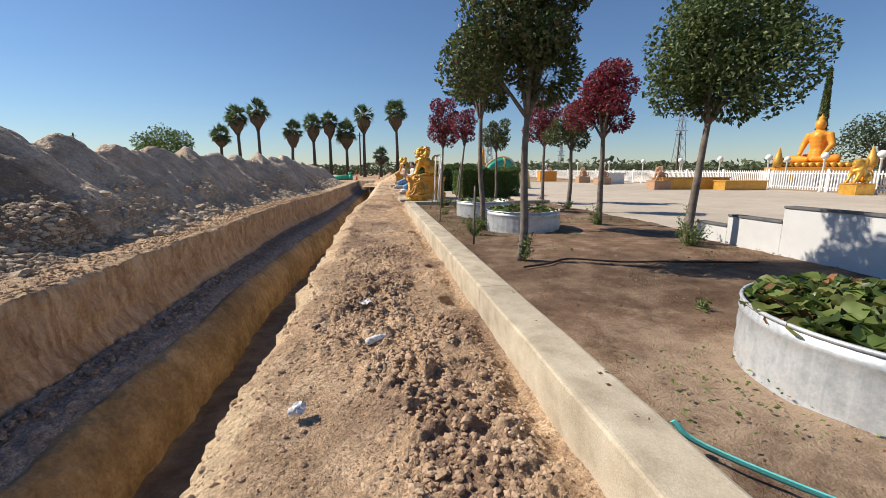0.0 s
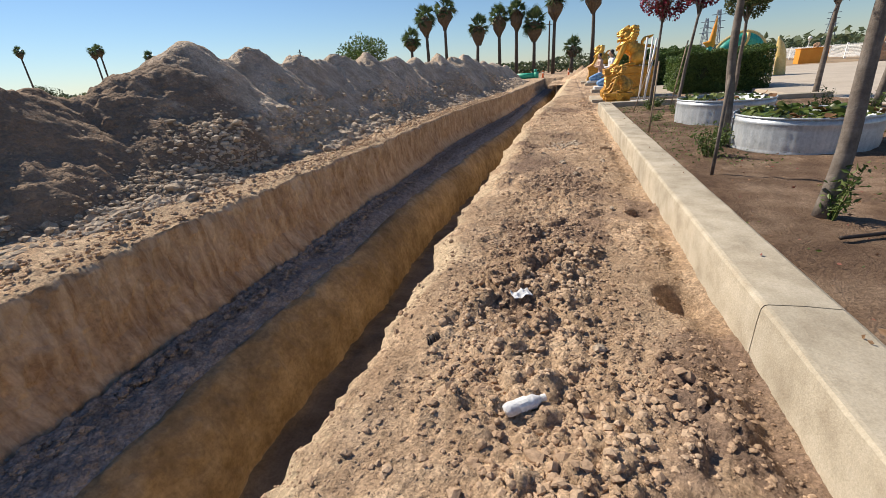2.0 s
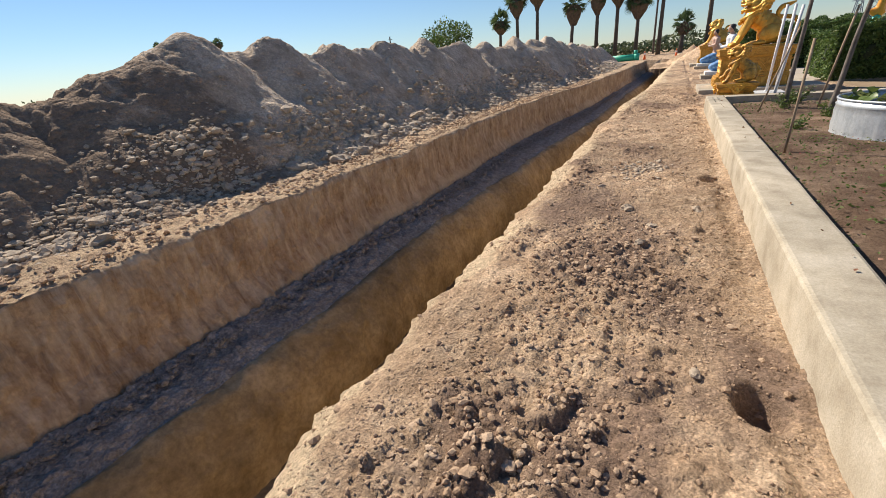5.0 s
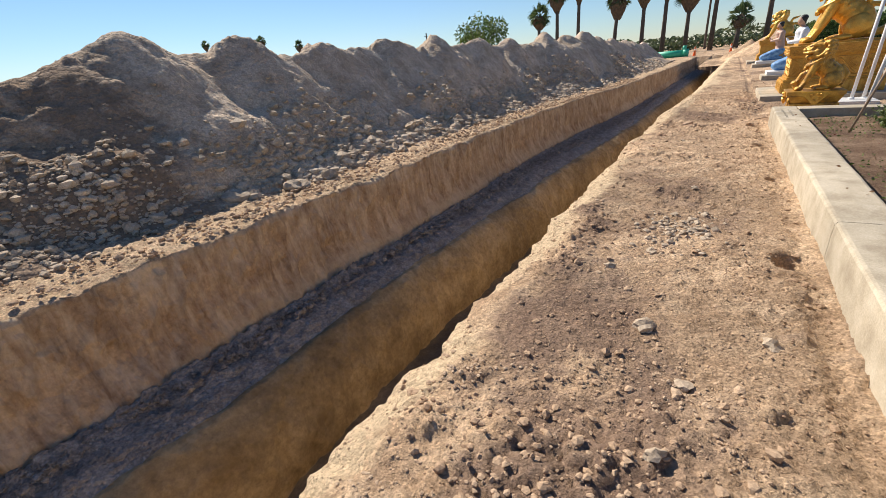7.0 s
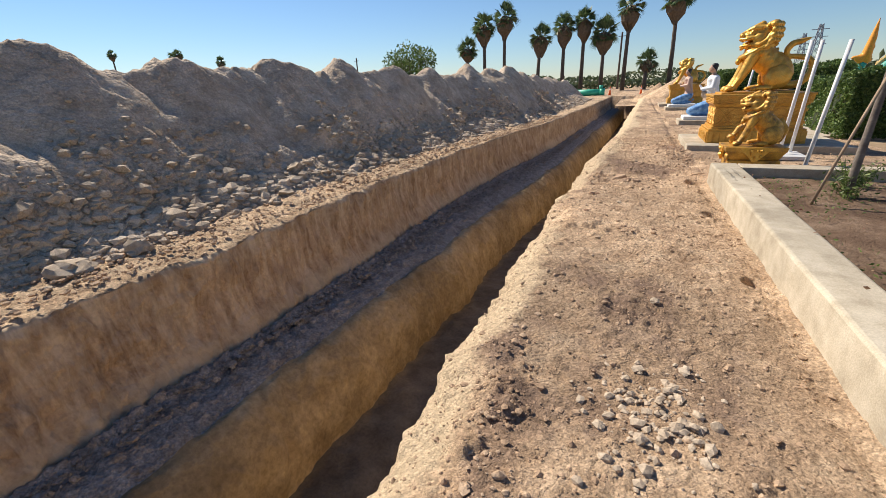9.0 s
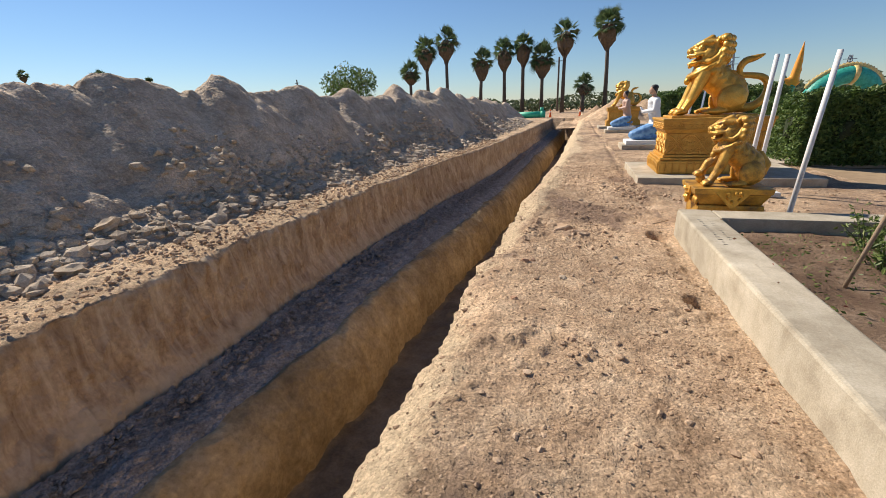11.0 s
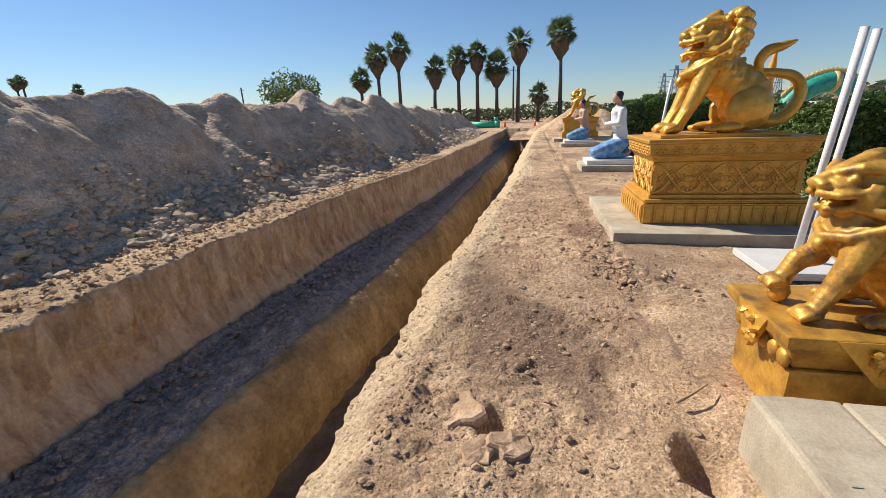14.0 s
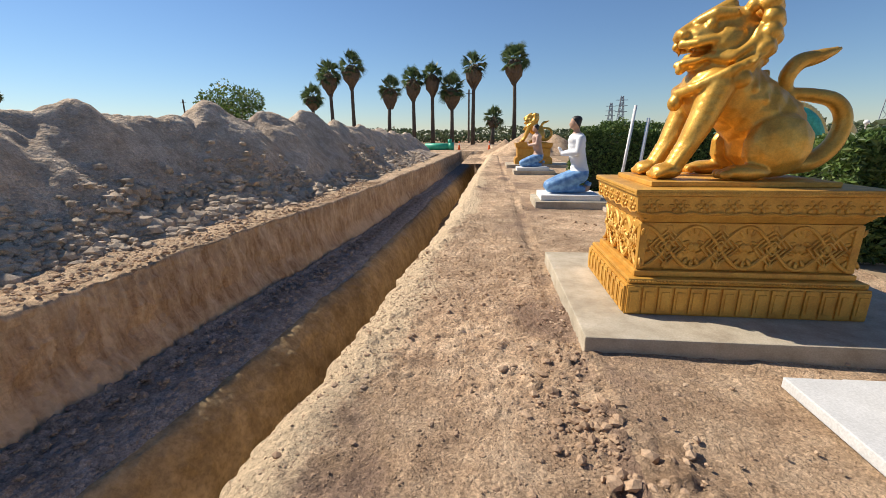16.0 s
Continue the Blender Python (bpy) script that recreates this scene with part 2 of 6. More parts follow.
PIPE_GREEN = material("green_sewer_pipe", [(0.03, 0.36, 0.22), (0.06, 0.46, 0.30)], 3, 0.45, bump=0.05)
CONE = material("orange_cone_plastic", [(0.80, 0.14, 0.03), (0.86, 0.20, 0.05)], 4, 0.5, bump=0.05)
RUBBISH = material("white_rubbish", [(0.62, 0.62, 0.62), (0.82, 0.82, 0.82)], 14, 0.4, bump=0.4, fine=50)
DARKMUD = material("dark_pond_water", [(0.03, 0.028, 0.02), (0.07, 0.06, 0.045)], 5, 0.25, bump=0.1, fine=20)
DRYLEAF = material("brown_lily_leaf", [(0.14, 0.07, 0.035), (0.28, 0.14, 0.06)], 6, 0.8, bump=0.3)
TOWER = material("tower_steel", [(0.26, 0.29, 0.33), (0.34, 0.37, 0.41)], 3, 0.6, 0.3, bump=0)
add_streaks(STEEL, (22, 22, 1.0), (0.66, 0.67, 0.67), 0.55)
LEAF_GREEN = leaf_material("green_leaves", [(0.04, 0.07, 0.024), (0.075, 0.12, 0.036), (0.12, 0.16, 0.05), (0.18, 0.21, 0.075)])
LEAF_MIXED = leaf_material("turning_leaves", [(0.04, 0.065, 0.022), (0.07, 0.105, 0.03), (0.11, 0.145, 0.045), (0.06, 0.09, 0.028), (0.16, 0.18, 0.06), (0.17, 0.10, 0.07)])
LEAF_RED = leaf_material("crimson_leaves", [(0.10, 0.015, 0.025), (0.26, 0.03, 0.06), (0.42, 0.055, 0.12), (0.09, 0.055, 0.025), (0.30, 0.025, 0.04), (0.07, 0.06, 0.025)])
LEAF_HEDGE = leaf_material("hedge_leaves", [(0.04, 0.075, 0.018), (0.075, 0.13, 0.03), (0.12, 0.19, 0.042), (0.19, 0.25, 0.07)])
LEAF_WEED = leaf_material("weed_leaves", [(0.06, 0.10, 0.02), (0.12, 0.17, 0.04), (0.20, 0.24, 0.07)])
LEAF_PALM = leaf_material("palm_fronds", [(0.04, 0.075, 0.03), (0.09, 0.14, 0.055), (0.16, 0.21, 0.09)], 0.4)
LEAF_LILY = leaf_material("lily_leaves", [(0.05, 0.085, 0.018), (0.09, 0.14, 0.03), (0.15, 0.20, 0.05), (0.19, 0.20, 0.06), (0.05, 0.075, 0.02)], 0.4)
LEAF_FAR = leaf_material("far_foliage", [(0.05, 0.075, 0.035), (0.09, 0.12, 0.055), (0.13, 0.15, 0.07)])


# ---- mesh helpers ----
def rnd(a, b):
    return random.uniform(a, b)


def _hash(ix, iy, seed):
    h = (ix.astype(np.int64) * 374761393 + iy.astype(np.int64) * 668265263 + seed * 1274126177) & 0xFFFFFFFF
    h = ((h ^ (h >> 13)) * 1103515245) & 0xFFFFFFFF
    return ((h ^ (h >> 16)) & 0xFFFF) / 65535.0


def vnoise(x, y, seed=0):
    ix, iy = np.floor(x), np.floor(y)
    fx, fy = x - ix, y - iy
    fx, fy = fx * fx * (3 - 2 * fx), fy * fy * (3 - 2 * fy)
    a, b = _hash(ix, iy, seed), _hash(ix + 1, iy, seed)
    c, d = _hash(ix, iy + 1, seed), _hash(ix + 1, iy + 1, seed)
    return (a + (b - a) * fx) * (1 - fy) + (c + (d - c) * fx) * fy - 0.5


def fbm(x, y, seed=0, octaves=4, gain=0.5):
    x, y = np.broadcast_arrays(np.asarray(x, float), np.asarray(y, float))
    total, amp, f = 0, 1.0, 1.0
    for o in range(octaves):
        total = total + amp * vnoise(x * f, y * f, seed + 17 * o)
        amp, f = amp * gain, f * 2.03
    return total


def cells(x, y, size, seed=0):
    """Cellular pattern: how far inside its own cell a point lies (0 at the joints), and the cell's random number."""
    x, y = np.broadcast_arrays(np.asarray(x, float) / size, np.asarray(y, float) / size)
    ix, iy = np.floor(x), np.floor(y)
    f1, f2, own = np.full(x.shape, 9.0), np.full(x.shape, 9.0), np.zeros(x.shape)
    for i in (-1, 0, 1):
        for j in (-1, 0, 1):
            cx, cy = ix + i, iy + j
            d = np.hypot(cx + _hash(cx, cy, seed) - x, cy + _hash(cx, cy, seed + 101) - y)
            near = d < f1
            f2 = np.where(near, f1, np.minimum(f2, d))
            own = np.where(near, _hash(cx, cy, seed + 202), own)
            f1 = np.where(near, d, f1)
    return np.clip((f2 - f1) * 2.2, 0, 1), own


def clods(x, y, size, seed, share=1.0):
    """Height of broken clods of about one size, as a share of it; only a share of the cells carry one."""
    inside, own = cells(x + 0.3 * size * fbm(x / size * 1.7, y / size * 1.7, seed + 5, 2), y + 0.3 * size * fbm(y / size * 1.7, x / size * 1.7, seed + 6, 2), size, seed)
    return np.sqrt(inside) * (0.25 + 0.75 * np.modf(own * 7.31)[0]) * (own < share)


def smooth_step(a, b, x):
    t = np.clip((x - a) / (b - a), 0, 1)
    return t * t * (3 - 2 * t)


def mesh_object(name, verts, faces, mats, parent=None, smooth=True, slots=None):
    me = bpy.data.meshes.new(name)
    if isinstance(faces, np.ndarray):
        faces = faces.tolist()
    me.from_pydata(verts.tolist() if isinstance(verts, np.ndarray) else verts, [], faces)
    for m in (mats if isinstance(mats, (list, tuple)) else [mats]):
        me.materials.append(m)
    if slots is not None:
        me.polygons.foreach_set("material_index", np.asarray(slots, np.int32))
    if smooth:
        me.polygons.foreach_set("use_smooth", np.ones(len(me.polygons), bool))
    me.update()
    ob = new(name, me)
    ob.parent = parent
    return ob


def part(name, bm, mat, parent=None, label="", smooth=False):
    me = bpy.data.meshes.new(name)
    bm.to_mesh(me)
    bm.free()
    me.materials.append(mat)
    if smooth:
        me.polygons.foreach_set("use_smooth", np.ones(len(me.polygons), bool))
    ob = new(name, me)
    ob.parent = parent
    if label:
        ob["label"] = label
    return ob


def thing(name, x, y, z, label, category, group="", kind="", rz=0):
    ob = new(name)
    ob.matrix_basis = pose(x, y, z, 0, 0, rz)
    return tagged(ob, label, category, group, kind)


def add_box(bm, x0, x1, y0, y1, z0, z1, bevel=0.0, taper=0.0):
    """A box; taper: metres by which its top is wider on each side."""
    v = [bm.verts.new(p) for p in ((x0, y0, z0), (x1, y0, z0), (x1, y1, z0), (x0, y1, z0),
                                   (x0 - taper, y0 - taper, z1), (x1 + taper, y0 - taper, z1), (x1 + taper, y1 + taper, z1), (x0 - taper, y1 + taper, z1))]
    fs = [bm.faces.new([v[i] for i in q]) for q in ((3, 2, 1, 0), (4, 5, 6, 7), (0, 1, 5, 4), (1, 2, 6, 5), (2, 3, 7, 6), (3, 0, 4, 7))]
    if bevel:
        es = list({e for f in fs for e in f.edges})
        bmesh.ops.bevel(bm, geom=es, offset=bevel, segments=2, affect="EDGES", profile=0.6)
    return bm


def box(x0, x1, y0, y1, z0, z1, bevel=0.0, taper=0.0):
    return add_box(bmesh.new(), x0, x1, y0, y1, z0, z1, bevel, taper)


def add_tube(bm, pts, radii, seg=8, caps=True, flat=1.0):
    """A tube along pts with a radius at each."""
    pts = [Vector(p) for p in pts]
    if not isinstance(radii, (list, tuple)):
        radii = [radii] * len(pts)
    rings, up = [], None
    for i, p in enumerate(pts):
        d = (pts[min(i + 1, len(pts) - 1)] - pts[max(i - 1, 0)]).normalized()
        if up is None:
            up = d.orthogonal().normalized()
        up = (up - d * up.dot(d)).normalized()
        side = d.cross(up)
        rings.append([bm.verts.new(p + (up * math.cos(a) * flat + side * math.sin(a)) * radii[i]) for a in (2 * math.pi * k / seg for k in range(seg))])
    for r0, r1 in zip(rings, rings[1:]):
        for k in range(seg):
            bm.faces.new((r0[k], r0[(k + 1) % seg], r1[(k + 1) % seg], r1[k]))
    if caps:
        bm.faces.new(rings[0][::-1]), bm.faces.new(rings[-1])
    return bm


def tube(pts, radii, seg=8, caps=True, flat=1.0):
    return add_tube(bmesh.new(), pts, radii, seg, caps, flat)


def lathe(profile, seg=32, bm=None, at=(0, 0, 0)):
    """A turned solid from (radius, z) pairs."""
    bm = bm or bmesh.new()
    rings = [[bm.verts.new((at[0] + r * math.cos(2 * math.pi * k / seg), at[1] + r * math.sin(2 * math.pi * k / seg), at[2] + z)) for k in range(seg)] for r, z in profile]
    for r0, r1 in zip(rings, rings[1:]):
        for k in range(seg):
            bm.faces.new((r0[k], r0[(k + 1) % seg], r1[(k + 1) % seg], r1[k]))
    bm.faces.new(rings[0][::-1]), bm.faces.new(rings[-1])
    return bm


def curve_points(pts, n=8):
    """Points on a smooth curve through pts (Catmull-Rom)."""
    p = [Vector(q) for q in pts]
    p = [2 * p[0] - p[1]] + p + [2 * p[-1] - p[-2]]
    out = []
    for i in range(1, len(p) - 2):
        for k in range(n):
            t = k / n
            a, b, c, d = p[i - 1], p[i], p[i + 1], p[i + 2]
            out.append(0.5 * (2 * b + (c - a) * t + (2 * a - 5 * b + 4 * c - d) * t * t + (3 * b - a - 3 * c + d) * t ** 3))
    return out + [p[-2]]


def _sphere(sub):
    bm = bmesh.new()
    bmesh.ops.create_icosphere(bm, subdivisions=sub, radius=1)
    out = [v.co.copy() for v in bm.verts], [[v.index for v in f.verts] for f in bm.faces]
    bm.free()
    return out


SPHERES = {k: _sphere(k) for k in (1, 2, 3)}


def ball(bm, at, r, rot=(0, 0, 0), sub=2):
    """An ellipsoid."""
    r = (r, r, r) if isinstance(r, (int, float)) else r
    m = pose(*at, *rot) @ Matrix.Diagonal((*r, 1))
    vs = [bm.verts.new(m @ c) for c in SPHERES[sub][0]]
    for f in SPHERES[sub][1]:
        bm.faces.new([vs[i] for i in f])


def limb(bm, pts, radii, step=0.45):
    """Overlapping balls along pts."""
    for (p, r), (q, s) in zip(zip(pts, radii), list(zip(pts, radii))[1:]):
        p, q = Vector(p), Vector(q)
        k = max(2, int((q - p).length / (step * min(r, s))))
        for i in range(k + 1):
            ball(bm, p.lerp(q, i / k), r + (s - r) * i / k)


def leaves(centres, size, flat=0.5, aspect=0.55, seed=0):
    """Vertices and faces of folded leaves at the centres."""
    g = np.random.default_rng(seed)
    n = len(centres)
    d = g.normal(size=(n, 3))
    d[:, 2] *= flat
    d /= np.linalg.norm(d, axis=1)[:, None]
    u = g.normal(size=(n, 3))
    u -= d * (u * d).sum(1)[:, None]
    u /= np.linalg.norm(u, axis=1)[:, None]
    w = np.cross(d, u)
    s = (size * g.uniform(0.6, 1.35, n))[:, None]
    c = np.asarray(centres)
    v = np.stack([c - d * s * 0.5, c + u * s * aspect * 0.5 + w * s * 0.1, c + d * s * 0.5, c - u * s * aspect * 0.5 + w * s * 0.1], 1).reshape(-1, 3)
    b = np.arange(n)[:, None] * 4
    f = np.concatenate([b + [0, 1, 2], b + [0, 2, 3]], 1).reshape(-1, 3)
    return v, f


ICO = bmesh.new()
bmesh.ops.create_icosphere(ICO, subdivisions=1, radius=1)
ICO_V = np.array([v.co[:] for v in ICO.verts])
ICO_F = np.array([[v.index for v in f.verts] for f in ICO.faces])
ICO.free()
ICO2 = bmesh.new()
bmesh.ops.create_icosphere(ICO2, subdivisions=2, radius=1)
ICO2_V = np.array([v.co[:] for v in ICO2.verts])
ICO2_F = np.array([[v.index for v in f.verts] for f in ICO2.faces])
ICO2.free()


def lumps(at, size, seed=0, fine=False, sink=0.35):
    """Vertices and faces of uneven angular lumps at the places, of the sizes."""
    g = np.random.default_rng(seed)
    base, bf = (ICO2_V, ICO2_F) if fine else (ICO_V, ICO_F)
    n, k = len(at), len(base)
    v = np.repeat(base[None], n, 0) * g.uniform(0.68, 1.28, (n, k, 1))
    v *= g.uniform([0.7, 0.7, 0.45], [1.25, 1.25, 0.85], (n, 3))[:, None, :]
    a = g.uniform(0, 2 * math.pi, n)
    ca, sa = np.cos(a)[:, None], np.sin(a)[:, None]
    v = np.stack([v[..., 0] * ca - v[..., 1] * sa, v[..., 0] * sa + v[..., 1] * ca, v[..., 2]], -1)
    v = v * np.asarray(size)[:, None, None]
    v += np.asarray(at)[:, None, :]
    v[..., 2] += (np.asarray(size) * (0.5 - sink))[:, None]
    f = (bf[None] + (np.arange(n) * k)[:, None, None]).reshape(-1, 3)
    return v.reshape(-1, 3), f


# ---- the ground with the trench: one sheet to the horizon ----
def veer(y):
    """The far stretch of the trench swings gently to the east."""
    return 0.85 * smooth_step(20, 60, y)


def bend(y):
    return 0.75 * smooth_step(17, 30, y) + veer(y)


def right_rim(y):
    """The trench's edge beside the path."""
    return -0.98 + 0.47 * smooth_step(14, 26, y) + veer(y) + 0.08 * fbm(y * 0.9, 3.3, 5, 4, 0.6) + 0.07 * fbm(y * 4.0, 1.1, 6, 3) + 0.04 * fbm(y * 15.0, 2.1, 6, 2)


def left_rim(y):
    return -4.12 + bend(y) + 0.09 * fbm(y * 0.7, 8.1, 7, 3) + 0.04 * fbm(y * 4.0, 2.2, 8, 3)


def bench_edge(y):
    return -3.24 + 0.80 * smooth_step(10, 27, y) + veer(y) + 0.12 * fbm(y * 0.8, 5.1, 9, 4, 0.6)


def churned(x, y):
    """A churned spot before the slab of the large lion, and a trail of clods from it to the slab's corner."""
    spot = np.exp(-(((x - 1.02 + 0.35 * (y - 18.0)) / 0.27) ** 2 + ((y - 18.0) / 0.55) ** 2) ** 2)
    trail = 0.6 * np.exp(-((x - 0.98) / 0.13) ** 2) * smooth_step(18.0, 18.4, y) * smooth_step(21.5, 19.5, y)
    return np.maximum(spot, trail)


def loose_share(x, y):
    """How churned the strip is: a ridge of loose clods at first, patches along the rim and the kerb, bare between."""
    ragged = smooth_step(-0.28, 0.22, fbm(x * 1.5, y * 1.1, 24, 4, 0.6))
    ridge = smooth_step(9.0, 6.2, y) * np.exp(-((x - 0.02 - 0.48 * smooth_step(3.6, 2.2, y)) / (0.54 - 0.16 * smooth_step(3.6, 2.2, y))) ** 4)
    side = 0.9 * smooth_step(6.4, 4.8, y) * smooth_step(1.4, 2.0, y) * np.exp(-((x - 0.70) / 0.24) ** 2)
    rim = 0.7 * np.exp(-((x - right_rim(y) - 0.42) / 0.14) ** 2) * smooth_step(-0.05, 0.25, fbm(y * 0.7, x * 0 + 6.5, 25, 2))
    side = np.maximum(side, churned(x, y))
    return np.clip(np.maximum(np.maximum(ridge * (0.5 + 0.5 * ragged), side * ragged), rim * ragged), 0, 1)


def path_height(x, y):
    """Height of the walked strip: clods, plates, tyre treads, holes and a gully along the kerb."""
    m = loose_share(x, y)
    h = 0.05 * fbm(x * 1.3, y * 1.3, 21, 3) + 0.018 * fbm(x * 5, y * 5, 23, 4, 0.6) + 0.035 * m
    h = h + m * (0.085 * clods(x, y, 0.14, 301, 0.65) + 0.055 * clods(x, y, 0.075, 302, 0.85) + 0.022 * clods(x, y, 0.04, 303) - 0.03)
    thin = smooth_step(-0.15, 0.35, fbm(x * 0.9 + 3, y * 0.9, 27, 3))
    h = h + thin * (0.022 * clods(x, y, 0.055, 304, 0.35) + 0.035 * clods(x, y, 0.10, 306, 0.10)) + 0.010 * clods(x, y, 0.032, 305, 0.35)
    plate = cells(x + 0.05 * fbm(x * 6, y * 6, 34, 2), y + 0.05 * fbm(y * 6, x * 6, 35, 2), 0.33, 307)[0]      # shallow cracks between crusted plates
    h = h - 0.012 * (1 - smooth_step(0.0, 0.10, plate)) * (1 - m) * thin
    treads = smooth_step(12.5, 14.5, y)
    for tx in (-0.30, 0.22):
        h = h + 0.014 * treads * np.exp(-((x - tx) / 0.17) ** 4) * (np.abs(np.sin((y + 0.6 * np.abs(x - tx)) * math.pi / 0.15)) - 0.9) * (0.4 + 0.6 * smooth_step(-0.2, 0.2, fbm(x * 1.2, y * 1.2, 36, 2)))
    for hx, hy, hr in ((0.88, 9.85, 0.09), (0.91, 12.05, 0.06), (0.89, 14.0, 0.085), (0.86, 6.2, 0.085), (0.88, 4.6, 0.13), (0.86, 15.7, 0.10), (-0.05, 15.80, 0.08)):
        h = h - 0.17 * np.exp(-(((x - hx) / hr) ** 2 + ((y - hy) / (1.3 * hr)) ** 2) ** 2)
    gully = np.exp(-((x - 0.96) / 0.08) ** 2)
    h = h - 0.05 * gully * (0.5 + vnoise(y * 0.8, x * 0 + 4, 31))
    edge = np.clip((x - right_rim(y)) / (0.30 + 0.10 * vnoise(y * 1.7, 0 * y + 3, 37)), 0, 1)
    return h - 0.15 * (1 - edge) ** 1.7 - 0.014 * smooth_step(0.97, 0.80, edge)


def build_ground():
    ys = np.concatenate([[-900, -400, -160, -70, -35, -20], np.arange(-12, 0.4, 0.25), np.arange(0.4, 12, 0.020), np.arange(12, 21, 0.022), np.arange(21, 25, 0.034),
                         np.arange(25, 42, 0.10), np.arange(42, 57.0, 0.25), [57.25, 57.32, 57.6, 58, 59, 60.5, 63, 67, 75, 90, 120, 180, 300, 600, 1500]])
    n = len(ys)
    xr, xl, xb = right_rim(ys), left_rim(ys), bench_edge(ys)
    dig = smooth_step(-11.5, -10.5, ys) * (ys < 57.28)
    cols_x, cols_z, slot = [], [], []

    def add(xs, zs, s):
        cols_x.append(np.broadcast_to(xs, (n,)).astype(float))
        cols_z.append(np.broadcast_to(zs, (n,)).astype(float))
        slot.append(s)

    for x in (-1500, -600, -250, -110, -60, -35, -22, -15):
        add(x, 0, 0)
    for x in np.linspace(-13, -5.6, 12):
        add(x, 0.03 * fbm(x, ys, 1), 0)
    for t in np.linspace(0, 1, 34):
        x = -5.5 + (xl + 5.5) * t
        z = 0.05 * fbm(x * 1.5, ys * 1.5, 2, 3) + 0.05 * np.abs(fbm(x * 8, ys * 8, 3, 3, 0.6)) - 0.05 * t ** 6
        add(x, z, 1)
    for t in np.linspace(0.03, 1, 44):        # upper cut face, with tooth marks of the digger and fans of fallen soil
        z = -0.05 - 1.10 * t
        slant = ys * 4.2 + 1.6 * np.sin(ys * 0.55) + 1.7 * t
        tooth = np.clip(np.abs(vnoise(slant, t * 0.9 + ys * 0.15, 12)) * 2 - 0.35, 0, 1)
        scoop, own = cells(ys + 0.30 * t + 0.06 * fbm(ys * 3, t * 3, 93, 2), 0 * ys + 0.42 * t, 0.17, 94)
        mark = 0.08 * tooth * (0.4 + vnoise(ys * 0.9, 3.0 * t, 10)) + 0.06 * (1 - np.sqrt(scoop)) * own + 0.05 * fbm(ys * 8, t * 5, 13, 4, 0.65) + 0.07 * fbm(ys * 1.1, t * 2.0, 14, 3)
        fan = 0.22 * smooth_step(0.62, 1.0, t) * (0.6 + 0.8 * vnoise(ys * 0.8, 0 * ys + 2.5, 11))
        add(xl + 0.03 + 0.10 * t + mark - 0.03 + fan, z * dig, 2)
    for t in np.linspace(0.0, 1, 40):         # the ledge
        x0, x1 = xl + 0.16 + 0.22 * (0.6 + 0.8 * vnoise(ys * 0.8, 0 * ys + 2.5, 11)), xb
        x = x0 + (x1 - x0) * t
        z = -1.17 + 0.08 * np.exp(-(t / 0.15) ** 2) + 0.05 * np.abs(fbm(x * 3, ys * 2.5, 15, 4, 0.6)) - 0.10 * t ** 3
        z = z + (1 - t ** 4) * (0.05 * clods(x, ys, 0.11, 91, 0.5) + 0.02 * clods(x, ys, 0.05, 92, 0.6))
        add(x, z * dig, 3)
    for t in np.linspace(0.03, 1, 40):        # rounded lower face
        mark = min(1.0, 2.5 * t) * (0.07 * fbm(ys * 2.2, t * 2, 16, 4, 0.6) * (1 - 0.5 * t) + 0.05 * np.abs(vnoise(ys * 5 + 2 * t, t * 1.5, 17)) + 0.03 * fbm(ys * 9, t * 7, 30, 3))
        bend = t * math.pi / 2
        add(xb + 0.02 + 0.46 * math.sin(bend) ** 0.9 + mark, (-1.25 - 0.97 * (1 - math.cos(bend)) ** 0.8 + 0.04 * fbm(ys * 6, t * 6, 29, 3)) * dig, 4)
    for t in np.linspace(0.05, 0.95, 20):
        x = xb + 0.55 + (xr - 0.12 - xb - 0.55) * t
        add(x, (-2.22 + 0.06 * fbm(x * 4, ys * 4, 18, 3)) * dig, 5)
    lip = path_height(xr, ys) - 0.02
    for t in np.linspace(0, 1, 30):
        z = -2.22 + (2.22 + lip) * t
        add(xr - 0.10 * (1 - t) + 0.05 * fbm(ys * 3, t * 3, 19, 3) * (1 - t * t), z * dig, 4 if t < 0.3 else 2)
    for t in np.linspace(0.0, 1, 120):
        x = xr + (1.07 - xr) * t
        add(x, path_height(x, ys), 1)
    east = smooth_step(15.6, 15.9, ys)
    for x in np.concatenate([np.linspace(1.12, 2.0, 34), np.linspace(2.06, 4.6, 40)]):
        z = -0.06 * (1 - east) + east * (0.04 * fbm(x * 1.5, ys * 1.5, 26, 3) + 0.012 * np.abs(fbm(x * 8, ys * 8, 27, 3, 0.6)) + 0.02 * clods(x, ys, 0.07, 321, 0.3) * smooth_step(0.0, 0.3, fbm(x * 0.9, ys * 0.9, 320, 3)) + churned(x, ys) * (0.07 * clods(x, ys, 0.14, 301, 0.55) + 0.045 * clods(x, ys, 0.075, 302, 0.8) + 0.02) - 0.01)
        add(x, z, 1)
    for x in (5.5, 7, 9, 12, 16, 24, 40, 80, 150, 300, 700, 1500):
        add(x, -0.05 + 0 * ys, 0)
    X, Z = np.stack(cols_x, 1), np.stack(cols_z, 1)
    k = X.shape[1]
    V = np.stack([X, np.broadcast_to(ys[:, None], X.shape), Z], -1).reshape(-1, 3)
    i = np.arange(n - 1)[:, None] * k + np.arange(k - 1)[None]
